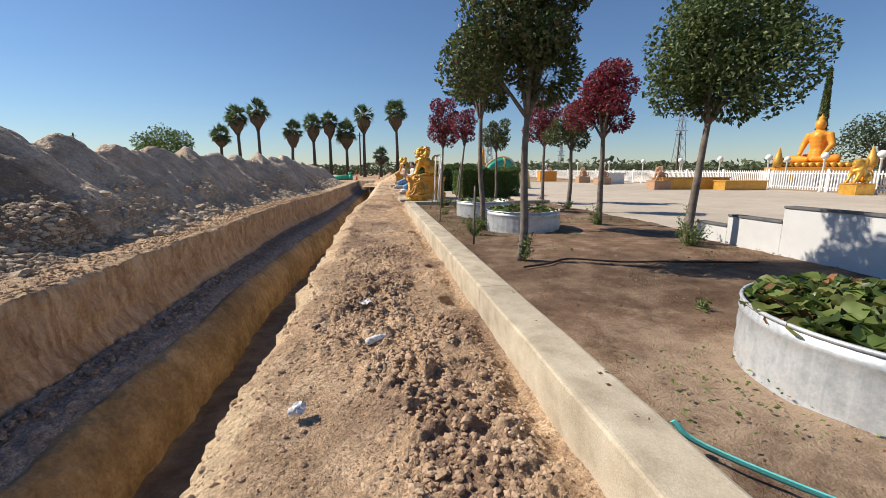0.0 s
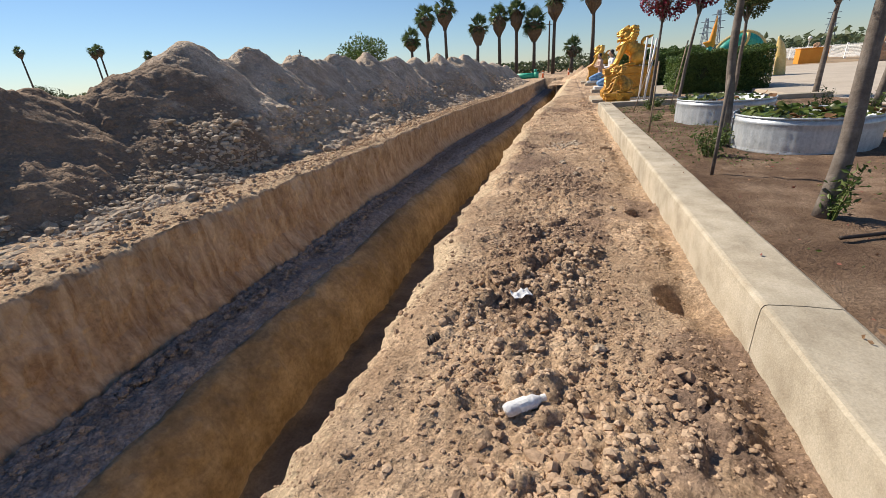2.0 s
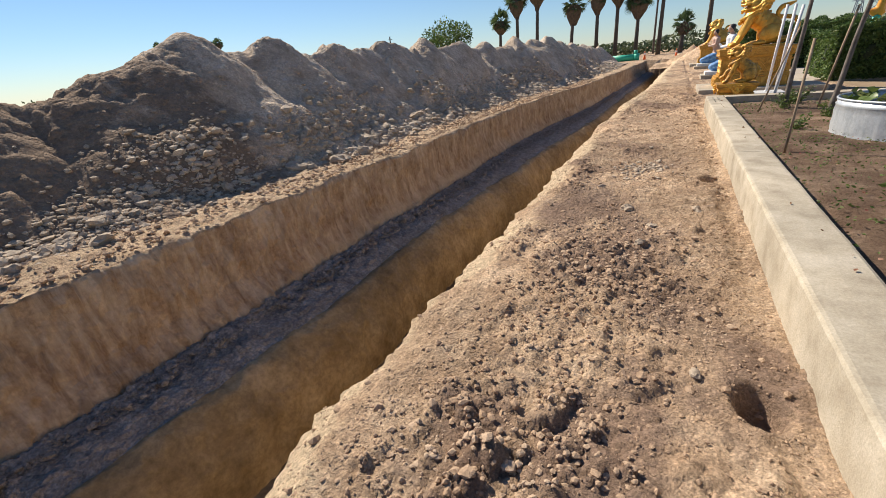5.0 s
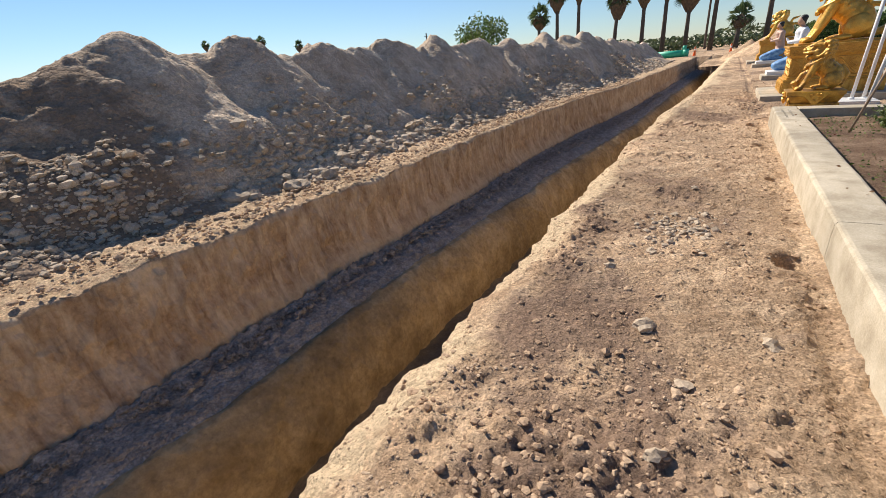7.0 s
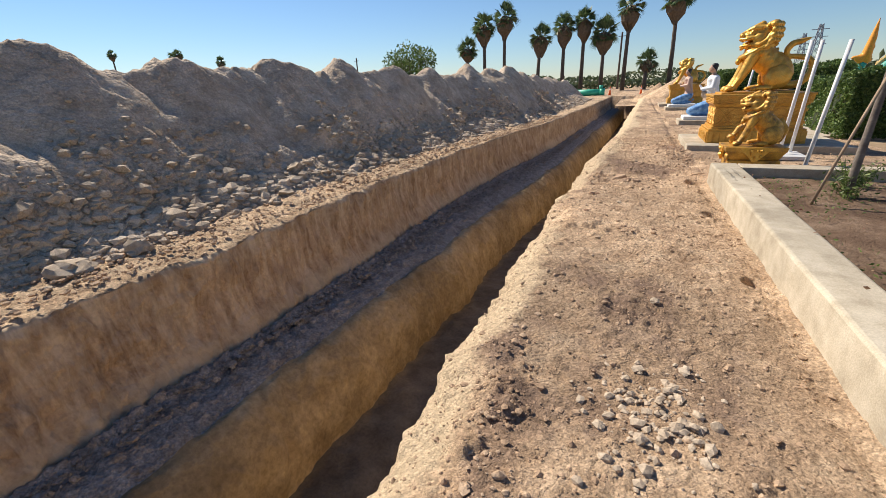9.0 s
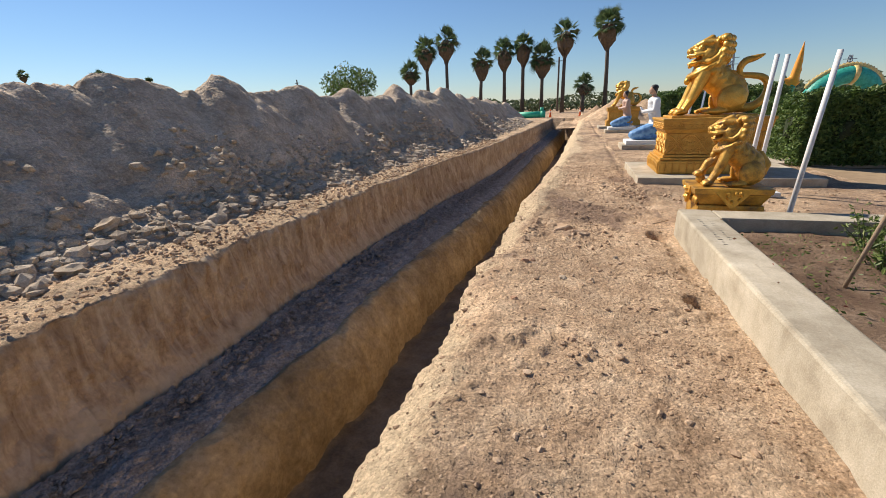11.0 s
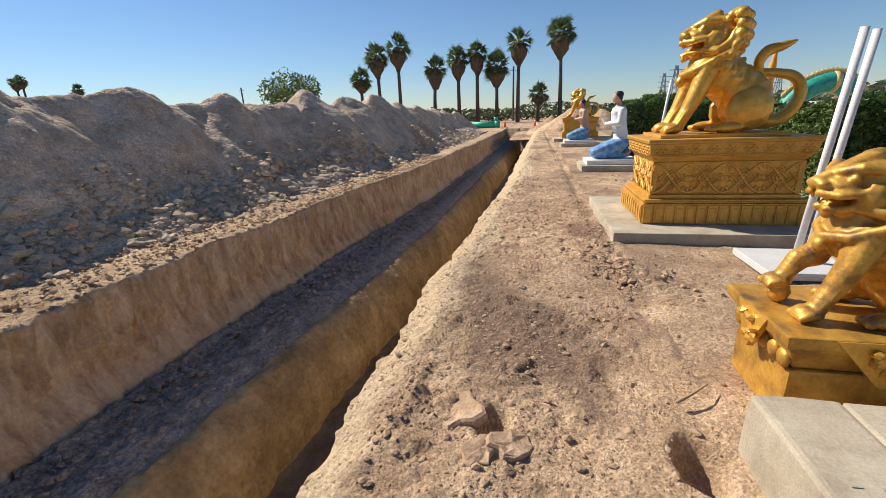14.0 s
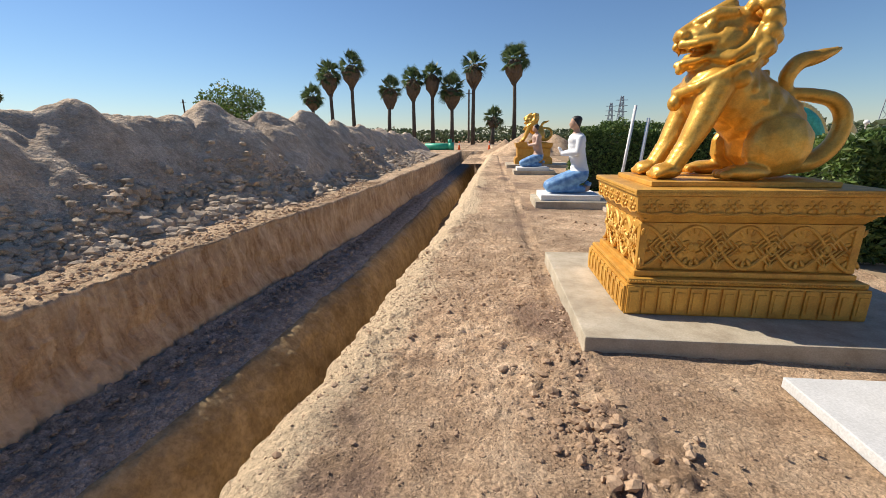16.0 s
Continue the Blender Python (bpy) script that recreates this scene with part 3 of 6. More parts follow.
    F = np.stack([i, i + 1, i + k + 1, i + k], -1).reshape(-1, 4)
    slots = np.broadcast_to(np.array(slot[1:])[None], (n - 1, k - 1)).copy()
    slots[ys[:-1] > 57] = np.where(slots[ys[:-1] > 57] > 1, 1, slots[ys[:-1] > 57])
    slots = slots.reshape(-1)
    ob = mesh_object("ground", V, F, [FIELD, SOIL, CLAY, SILT, DAMP, FLOOR_SOIL], slots=slots)
    x, y = V[:, 0], V[:, 1]
    on_path = (x > right_rim(y) - 0.04) & (y > -12)
    pale = np.where(on_path, 0.95 - (x - right_rim(y)) * 2.2 + 0.45 * smooth_step(14.5, 16.5, y) + 0.9 * fbm(y * 0.8, x * 0.8, 81, 3), 0) + np.where((x < left_rim(y)) & (x > left_rim(y) - 0.8), 0.42, 0)
    wall = (x < left_rim(y) + 0.6) & (x > left_rim(y) - 0.05) & (V[:, 2] < -0.1)
    pale = np.where(wall, 0.55 * smooth_step(-0.5, -1.1, V[:, 2]) - 0.3 * smooth_step(8, 4, y) + 0.5 * fbm(y * 0.7, V[:, 2], 83, 3), pale)
    loose = np.where(on_path & (x < 1.07), 0.13 + 0.50 * loose_share(x, y) + 1.1 * fbm(x * 1.1, y * 0.6, 82, 4, 0.6), 0)
    loose = np.where((x > 1.07) & (x < 5) & (y > 15.6) & (y < 45), 0.34 + 0.5 * fbm(x * 0.8, y * 0.8, 84, 3), loose - 0.6 * np.clip(pale, 0, 1))
    for name, val in (("pale", pale), ("loose", loose)):
        ob.data.attributes.new(name, "FLOAT", "POINT").data.foreach_set("value", np.clip(val, 0, 1).astype(np.float32))
    tagged(ob, "bare brown soil cut by a long stepped trench", "ground", kind="structure")


build_ground()


# ---- heaps of dug-out soil beside the trench ----
PILES = ((-4, 1.65), (-1, 1.8), (2.0, 1.75), (4.4, 1.66), (6.2, 1.74), (7.7, 1.5), (9.7, 2.34), (12.0, 2.27), (13.9, 2.18), (16.4, 2.2), (18.5, 2.32), (20.9, 2.18),
         (23.2, 2.2), (26.7, 2.4), (29.3, 2.32), (31.9, 2.42), (35.2, 2.22), (38.4, 2.1), (41.6, 1.95), (45.0, 1.85), (48.6, 1.75), (51.8, 1.4))


def heap_height(x, y):
    x, y = x + 0.30 * fbm(x * 0.9, y * 0.9, 59, 3), y + 0.45 * fbm(x * 0.8 + 9, y * 0.8, 60, 3)
    px = -7.5 + bend(y)
    far = smooth_step(8.4, 9.4, y)
    steep = 1.02 + 0.08 * far
    crest = (1.42 + 0.56 * far - 0.35 * smooth_step(36, 48, y)) * smooth_step(54, 50, y) + 0.08 * fbm(y * 0.9, 0 * y + 1.5, 55, 3)
    h = crest - steep * (np.sqrt((x - px) ** 2 + 0.03) - 0.17)
    for i, (py, ph) in enumerate(PILES):
        qx = -7.5 + bend(py)
        d = np.sqrt((x - qx) ** 2 + ((y - py) * 0.56) ** 2 + 0.04) - 0.2
        h = np.maximum(h, ph - d * steep * (0.96 + 0.04 * (i % 3)))
        d2 = np.sqrt((x - qx + 2.4) ** 2 + ((y - py - 0.8) * 0.8) ** 2)
        h = np.maximum(h, ph * 0.7 - d2 * 0.7)
    toe = smooth_step(-0.3, 0.6, h)
    low = np.clip((1.35 - h) * 1.1, 0, 1) * smooth_step(-0.32, 0.10, fbm(x * 0.7, y * 0.55, 56, 3))
    low = np.maximum(low, 0.55 * smooth_step(1.75, 2.05, h) * smooth_step(-0.1, 0.2, fbm(x * 1.1, y * 0.9, 65, 3)))
    broken = np.clip(np.maximum(low, 0.8 * (1 - far) * smooth_step(-0.35, 0.1, fbm(x * 0.8 + 4, y * 0.8, 58, 3))), 0, 1) * toe
    h = h + 0.16 * fbm(x * 0.9, y * 0.9, 51, 3) * toe * (0.4 + 0.6 * np.clip(2.2 - h, 0, 1)) + 0.05 * fbm(x * 3.0, y * 3.0, 52, 4, 0.6) + 0.07 * np.abs(fbm(x * 2.2, y * 2.2, 66, 4, 0.65)) * toe
    h = h - 0.05 * np.abs(fbm(x * 1.3, y * 4.5, 54, 3)) * toe      # runnels down the slope
    return h + broken * (0.10 * clods(x, y, 0.26, 311, 0.35) + 0.075 * clods(x, y, 0.14, 312, 0.6) + 0.04 * clods(x, y, 0.08, 313) - 0.05) + 0.012 * clods(x, y, 0.11, 314, 0.25)


def heap_surface(x, y):
    """The heaps with a low bank of stony soil along their foot."""
    shift = bend(y)
    h = heap_height(x, y) - 0.30 * smooth_step(-5.5, -4.8, x - shift)
    along = smooth_step(5, 8, y) * smooth_step(54, 46, y)
    bank = np.minimum(0.55, 0.50 * (-4.92 - x + shift)) * along
    return np.maximum(h, bank + 0.09 * fbm(x * 2.2, y * 2.2, 57, 4, 0.6) - 0.02)


def build_heap():
    xs = np.concatenate([np.linspace(-14.5, -9.0, 18), np.arange(-8.9, -3.7, 0.042)])
    ys = np.concatenate([np.arange(-6, 1, 0.3), np.arange(1, 26, 0.045), np.arange(26, 55, 0.12)])
    X, Y = np.meshgrid(xs, ys)
    H = heap_surface(X, Y)
    lim = -4.80 + bend(Y)
    H = np.where(X > lim, np.minimum(H, -0.06), H)
    k, n = len(xs), len(ys)
    i = np.arange(n - 1)[:, None] * k + np.arange(k - 1)[None]
    F = np.stack([i, i + 1, i + k + 1, i + k], -1).reshape(-1, 4)
    Hm = np.maximum(H, -0.12)
    top = Hm.reshape(-1)[F].max(1)
    F = F[top > -0.05]
    ob = mesh_object("soil_heap", np.stack([X, Y, Hm], -1).reshape(-1, 3), F, HEAP)
    # darker brown tone on the heaps nearest the start, patchy beyond
    dark_brown = 0.75 * smooth_step(11.0, 8.0, Y) + 0.5 * fbm(X * 0.6, Y * 0.5, 87, 3)
    ob.data.attributes.new("dark_brown", "FLOAT", "POINT").data.foreach_set("value", np.clip(dark_brown, 0, 1).reshape(-1).astype(np.float32))
    tagged(ob, "long row of grey brown dug soil heaps beside trench", "soil heap", kind="stuff")


build_heap()


def build_lumps():
    g = np.random.default_rng(4)
    # stones rolled to the foot of the heaps
    n = 40000
    y = g.uniform(0.5, 44, n)
    down = g.beta(1.1, 3.0, n)
    x = -5.05 + bend(y) - 2.0 * down + 0.25 * g.normal(size=n) * 0.6
    keep = fbm(y * 0.55, x * 0.3, 61, 3) + 0.50 - 1.25 * down * np.where(y < 10, 0.55, 1.0) > g.uniform(-0.2, 0.45, n)
    x, y = x[keep], y[keep]
    s = 0.014 + 0.085 * g.power(0.32, len(x)) * (0.3 + 0.7 * g.uniform(0, 1, len(x))) * np.where(y < 9, 0.75, 1.0)
    s *= np.where(y > 22, 1.3, 1.0) * np.where((y > 8) & (g.uniform(0, 1, len(x)) < 0.4), 1.5, 1.0)
    z = np.maximum(heap_surface(x, y), 0.0)
    v, f = lumps(np.stack([x, y, z], 1), s, 5)
    tagged(mesh_object("heap_stones", v, f, STONE, smooth=False), "pale angular stones and clods along the heaps' foot", "stones", kind="stuff")
    # crumbs on the rim
    n = 5200
    y = g.uniform(1, 30, n)
    x = left_rim(y) - 0.03 - 0.95 * g.uniform(0, 1, n) ** 1.3
    s = 0.008 + 0.03 * g.power(0.4, n)
    v, f = lumps(np.stack([x, y, 0.02 + 0 * x], 1), s, 6)
    tagged(mesh_object("rim_crumbs", v, f, CLOD, smooth=False), "small dry soil crumbs along the trench rim", "soil crumbs", kind="stuff")
    # clods on the ledge
    n = 3800
    y = g.uniform(2, 34, n)
    a, b = left_rim(y) + 0.25, bench_edge(y) - 0.28
    x = a + (b - a) * g.beta(0.9, 1.5, n)
    s = 0.010 + 0.045 * g.power(0.35, n)
    z = -1.13 + 0 * x
    v, f = lumps(np.stack([x, y, z + 0.03], 1), s, 7)
    tagged(mesh_object("ledge_clods", v, f, SILT, smooth=False), "loose grey clods scattered on the trench ledge", "soil clods", kind="stuff")
    # clods on the path: a loose ridge near the start, sparse beyond
    n = 95000
    y = g.uniform(0.6, 22, n)
    x = right_rim(y) + 0.03 + (0.98 - right_rim(y)) * g.uniform(0, 1, n)
    near = loose_share(x, y)
    dens = 0.36 + 0.6 * near + 1.0 * np.clip(fbm(x * 1.6, y * 1.6, 63, 3), 0, 1)
    keep = g.uniform(0, 1.15, n) < dens
    x, y, near = x[keep], y[keep], near[keep]
    s = 0.003 + (0.007 + 0.017 * near) * g.power(0.40, len(x)) + 0.016 * (g.uniform(0, 1, len(x)) > 0.975)
    v, f = lumps(np.stack([x, y, path_height(x, y)], 1), s, 8, sink=0.4)
    tagged(mesh_object("path_clods", v, f, CLOD, smooth=False), "crumbled brown clods and pebbles on the path", "soil clods", kind="stuff")
    # a churned patch beside the second lion
    n = 420
    y = 18.0 + 0.40 * g.normal(size=n)
    x = 1.0 - 0.35 * (y - 18.0) + 0.17 * g.normal(size=n)
    s = 0.006 + 0.034 * g.power(0.28, n)
    v, f = lumps(np.stack([x, y, path_height(np.minimum(x, 1.0), y)], 1), s, 9, sink=0.3)
    tagged(mesh_object("churned_clods", v, f, CLOD, smooth=False), "churned patch of broken brown clods on bare soil", "soil clods", kind="stuff")
    n = 260
    x, y = 0.18 + 0.15 * g.normal(size=n), 10.2 + 0.24 * g.normal(size=n)
    v, f = lumps(np.stack([x, y, path_height(x, y)], 1), 0.006 + 0.03 * g.power(0.4, n), 11, sink=0.35)
    tagged(mesh_object("gravel_patch", v, f, STONE, smooth=False), "patch of pale broken gravel on the path", "gravel", kind="stuff")
    n = 1500
    x, y = g.uniform(1.0, 4.5, n), g.uniform(16, 30, n)
    v, f = lumps(np.stack([x, y, 0 * x + 0.005], 1), 0.006 + 0.02 * g.power(0.4, n), 10)
    tagged(mesh_object("soil_crumbs", v, f, CLOD, smooth=False), "small soil crumbs on trodden bare ground", "soil crumbs", kind="stuff")


build_lumps()


# ---- kerb, garden, plaza, low wall ----
def build_structure():
    kerb = thing("kerb", 1.05, 0, 0, "poured concrete kerb round the planting bed", "kerb", kind="structure")
    for i, (y0, y1) in enumerate(((-8, -2.0), (-2.0, 4.0), (4.0, 9.9), (9.9, 15.82))):
        bm = bmesh.new()
        ys = np.linspace(y0 + 0.004, y1 - 0.004, 40)
        prof = ((0.0, -0.12), (0.0, 0.2), (0.004, 0.272), (0.014, 0.288), (0.03, 0.292), (0.17, 0.296), (0.315, 0.292), (0.333, 0.286), (0.34, 0.27), (0.34, -0.1))
        rings = []
        for y in ys:
            w = 0.006 * noise.noise((y * 1.3, 0, 0))
            rings.append([bm.verts.new((px + w + 0.003 * noise.noise((y * 5, j, 1)), y, pz + 0.005 * noise.noise((y * 1.7, j * 0.3, 2)))) for j, (px, pz) in enumerate(prof)])
        for a, b in zip(rings, rings[1:]):
            for j in range(len(prof) - 1):
                bm.faces.new((a[j], a[j + 1], b[j + 1], b[j]))
        bm.faces.new(rings[0]), bm.faces.new(rings[-1][::-1])
        bmesh.ops.recalc_face_normals(bm, faces=bm.faces)
        part("kerb_length", bm, CONCRETE, kerb)
    part("kerb_return", box(0.343, 5.6, 15.48, 15.82, -0.1, 0.29, 0.012), CONCRETE, kerb)
    marks = thing("kerb_writing", 0, 0, 0, "faint illegible writing scratched on the kerb top", "writing")
    g = random.Random(3)
    for i in range(22):
        x, y = (1.16 if i < 12 else 1.24) + g.uniform(-0.006, 0.006), 15.35 - 0.075 * (i % 12)
        w = g.uniform(0.008, 0.022)
        part("scratch", box(x - w, x + w, y - 0.004, y + 0.004, 0.2945, 0.2985), material("scratch_grey", [(0.33, 0.295, 0.24), (0.38, 0.34, 0.285)], 9), marks)
    # planting bed
    xs, ys = np.linspace(1.39, 6.75, 90), np.linspace(-8, 15.48, 320)
    X, Y = np.meshgrid(xs, ys)
    Z = 0.15 + 0.05 * fbm(X * 0.8, Y * 0.8, 71, 3) + 0.035 * np.abs(fbm(X * 5, Y * 5, 72, 3, 0.6))
    Z = np.where(Y > 13, np.minimum(Z, 0.17), Z)
    i = np.arange(len(ys) - 1)[:, None] * len(xs) + np.arange(len(xs) - 1)[None]
    F = np.stack([i, i + 1, i + len(xs) + 1, i + len(xs)], -1).reshape(-1, 4)
    ob = mesh_object("planting_bed", np.stack([X, Y, Z], -1).reshape(-1, 3), F, GARDEN)
    # the bed's sunlit patches are painted in as two paler spots
    ob.data.attributes.new("pale", "FLOAT", "POINT").data.foreach_set("value", (0.65 * np.exp(-((X - 2.2) ** 2 + ((Y - 1.9) * 0.8) ** 2) / 1.6) + 0.25 * np.exp(-((X - 2.6) ** 2 + (Y - 4.2) ** 2) / 0.8)).reshape(-1).astype(np.float32))
    tagged(ob, "dark brown bare soil of a planting bed", "soil", kind="structure")
    plaza = thing("plaza", 0, 0, 0, "wide pale concrete plaza with faint joints", "pavement", kind="structure")
    for x0, x1, y0, y1 in ((6.75, 16, -8, 9), (16, 40, -8, 19), (6.75, 16, 9, 21), (16, 27, 19, 44), (7.5, 16, 21, 44), (2.7, 6.74, 21.5, 27.6)):
        part("concrete_slab", box(x0 + 0.01, x1 - 0.01, y0 + 0.01, y1 - 0.01, -0.1, 0.10 if x0 > 5 else 0.055, 0.01), PLAZA, plaza)
    wall = thing("low_wall", 6.1, 0, 0, "stepped low white stucco wall with dark coping", "wall", kind="structure")
    for y0, y1, h in ((6.45, 7.15, 0.47), (5.45, 6.45, 0.66), (2.0, 5.45, 0.89)):
        step = part("wall_step", box(0, 0.16, y0 + 0.002, y1 - 0.002, -0.05, h), STUCCO, wall)
        part("coping", box(-0.02, 0.18, y0 + 0.002, y1 - 0.002, h + 0.001, h + 0.035, 0.006), material("grey_coping", [(0.10, 0.10, 0.10), (0.17, 0.165, 0.16)], 6, 0.8), step)
    part("terrace", box(0.17, 3.0, 2.0, 6.4, -0.04, 0.44), PLAZA, wall)


build_structure()


# ---- statues ----
def remeshed(ob, voxel, rounds=3):
    m = ob.modifiers.new("skin", "REMESH")
    m.mode, m.voxel_size, m.use_smooth_shade = "VOXEL", voxel, True
    s = ob.modifiers.new("soft", "SMOOTH")
    s.iterations, s.factor = rounds, 0.5


def lion_mesh(ball_paw=False):
    """A seated guardian lion that faces -x; about 1.35 m high, its base at z = 0."""
    bm = bmesh.new()
    ball(bm, (0.34, 0, 0.33), (0.30, 0.29, 0.33))
    limb(bm, [(0.32, 0, 0.42), (0.08, 0, 0.60), (-0.16, 0, 0.74)], [0.28, 0.27, 0.27])
    ball(bm, (-0.24, 0, 0.70), (0.21, 0.27, 0.24))
    for s in (-1, 1):
        lift = 0.14 if ball_paw and s > 0 else 0.0
        fwd = 0.10 if lift else 0.0
        limb(bm, [(-0.24, s * 0.20, 0.70), (-0.34, s * 0.21, 0.46), (-0.44 - fwd, s * 0.20, 0.26 + lift), (-0.54 - fwd, s * 0.20, 0.10 + lift)], [0.145, 0.12, 0.095, 0.088])
        ball(bm, (-0.60 - fwd, s * 0.20, 0.065 + lift), (0.15, 0.115, 0.07))
        for k in range(4):
            yy = s * 0.20 + (k - 1.5) * 0.055
            limb(bm, [(-0.62 - fwd, yy, 0.07 + lift), (-0.72 - fwd, yy, 0.035 + lift)], [0.040, 0.030])
        for k in range(3):      # grooves of the foreleg
            limb(bm, [(-0.38 - fwd * 0.5, s * (0.20 + (k - 1) * 0.07), 0.36 + lift * 0.5), (-0.56 - fwd, s * (0.20 + (k - 1) * 0.06), 0.10 + lift)], [0.040, 0.034])
        ball(bm, (0.30, s * 0.25, 0.26), (0.27, 0.13, 0.25), (0, -20, 0))
        ball(bm, (0.05, s * 0.30, 0.06), (0.20, 0.10, 0.065))
        for k in range(3):
            ball(bm, (-0.13, s * (0.24 + 0.055 * k), 0.045), (0.065, 0.032, 0.04))
        # head: brow, eye, cheek, whisker curl, ear, lips, fang
        limb(bm, [(-0.47, s * 0.05, 1.20), (-0.38, s * 0.12, 1.235), (-0.26, s * 0.165, 1.22)], [0.040, 0.048, 0.036])
        ball(bm, (-0.41, s * 0.125, 1.155), (0.042, 0.034, 0.036))
        ball(bm, (-0.25, s * 0.15, 1.02), (0.15, 0.085, 0.13))
        limb(bm, [(-0.34, s * 0.17, 0.93), (-0.22, s * 0.235, 0.91), (-0.12, s * 0.24, 1.00), (-0.10, s * 0.225, 1.10)], [0.040, 0.056, 0.052, 0.03])
        limb(bm, [(-0.12, s * 0.15, 1.27), (-0.05, s * 0.17, 1.315), (0.03, s * 0.17, 1.335)], [0.055, 0.042, 0.014])
        limb(bm, [(-0.59, s * 0.05, 1.035), (-0.50, s * 0.135, 1.03), (-0.36, s * 0.165, 1.05), (-0.27, s * 0.18, 1.10)], [0.034, 0.036, 0.034, 0.03])
        limb(bm, [(-0.54, s * 0.05, 0.905), (-0.44, s * 0.115, 0.915), (-0.33, s * 0.15, 0.955)], [0.030, 0.032, 0.034])
        limb(bm, [(-0.545, s * 0.075, 1.02), (-0.545, s * 0.075, 0.965)], [0.020, 0.008])
        ball(bm, (-0.585, s * 0.055, 1.105), (0.045, 0.04, 0.035))
        # locks of the mane
        for row in range(6):
            for col in range(3):
                z, a = 1.27 - 0.105 * row, col * 0.085
                ball(bm, (0.07 - a * 0.75 + 0.035 * math.sin(row * 0.9 + 0.4), s * (0.055 + a * 1.08 + 0.012 * row), z), (0.078, 0.062, 0.068))
        # collar
        limb(bm, [(-0.03, s * 0.30, 0.90), (-0.22, s * 0.315, 0.80), (-0.41, s * 0.21, 0.71), (-0.50, 0, 0.67)], [0.036, 0.044, 0.044, 0.044])
        for k in range(7):
            t = k / 6
            ball(bm, (-0.07 - 0.39 * t, s * (0.345 - 0.20 * t * t), 0.86 - 0.15 * t), 0.030, sub=1)
        # ribs and flank tufts
        for k in range(5):
            limb(bm, [(0.10 + 0.085 * k, s * 0.10, 0.86 - 0.07 * k), (0.06 + 0.09 * k, s * 0.25, 0.68 - 0.08 * k)], [0.035, 0.024])
            ball(bm, (0.14 + 0.085 * k, s * 0.035, 0.885 - 0.085 * k), (0.05, 0.035, 0.045))
    limb(bm, [(-0.13, 0, 0.84), (-0.12, 0, 1.04)], [0.25, 0.225])
    ball(bm, (-0.20, 0, 1.12), (0.22, 0.20, 0.19))
    ball(bm, (-0.40, 0, 1.09), (0.19, 0.155, 0.095), (0, 6, 0))
    ball(bm, (-0.59, 0, 1.115), (0.05, 0.075, 0.05))
    limb(bm, [(-0.56, 0, 1.14), (-0.42, 0, 1.21), (-0.22, 0, 1.30)], [0.045, 0.06, 0.07])
    ball(bm, (-0.40, 0, 0.905), (0.15, 0.12, 0.062), (0, 8, 0))
    ball(bm, (-0.42, 0, 0.965), (0.12, 0.07, 0.022), (0, -4, 0))
    ball(bm, (-0.50, 0, 0.865), (0.05, 0.06, 0.05))
    ball(bm, (-0.505, 0, 0.60), 0.068)
    tail = [(0.52, 0, 0.10), (0.74, 0, 0.12), (0.90, 0, 0.26), (0.94, 0, 0.46), (0.84, 0, 0.60), (0.66, 0, 0.645), (0.50, 0, 0.66)]
    tip = [(0.46, 0, 0.66), (0.43, 0, 0.78), (0.50, 0, 0.89), (0.64, 0, 0.93), (0.80, 0, 0.985)]
    if ball_paw:
        ball(bm, (-0.66, 0.20, 0.10), 0.115)
        for k in range(16):
            a = k * 2.4
            ball(bm, (-0.66 + 0.10 * math.cos(a), 0.20 + 0.10 * math.sin(a), 0.05 + 0.011 * k), 0.028, sub=1)
        limb(bm, [(0.58, 0, 0.15), (0.66, 0, 0.40), (0.52, 0, 0.62)], [0.08, 0.09, 0.05])
    else:
        limb(bm, curve_points(tail, 4), [0.085 - 0.035 * i / 24 for i in range(25)])
        limb(bm, curve_points(tip, 4), [0.045, 0.045, 0.05, 0.055, 0.06, 0.065, 0.065, 0.066, 0.066, 0.064, 0.062, 0.06, 0.055, 0.05, 0.04, 0.03, 0.015])
    for v in bm.verts:      # the forequarters stand upright over the paws
        if v.co.x < 0:
            v.co.x *= 0.87
    grow = 1.22 if ball_paw else 1.10
    for v in bm.verts:      # a heavy head with a broad mane
        k = float(smooth_step(0.80, 1.0, np.array(v.co.z))) * float(smooth_step(0.45, 0.2, np.array(v.co.x)))
        v.co.x += k * ((grow - 1) * (v.co.x + 0.12) + (0.03 if ball_paw else 0.09))
        v.co.y += k * (grow - 1) * v.co.y
    return bm


def lion_statue(x, y, z, size, mat, label, ball_paw=False, voxel=0.0125):
    ob = part("lion_statue", lion_mesh(ball_paw), mat)
    ob.matrix_basis = pose(x, y, z) @ Matrix.Diagonal((size * 0.95 if not ball_paw else size * 0.90, size, size * (1.04 if ball_paw else 1.0), 1))
    remeshed(ob, voxel, 2)
    return tagged(ob, label, "statue", "guardian lions")


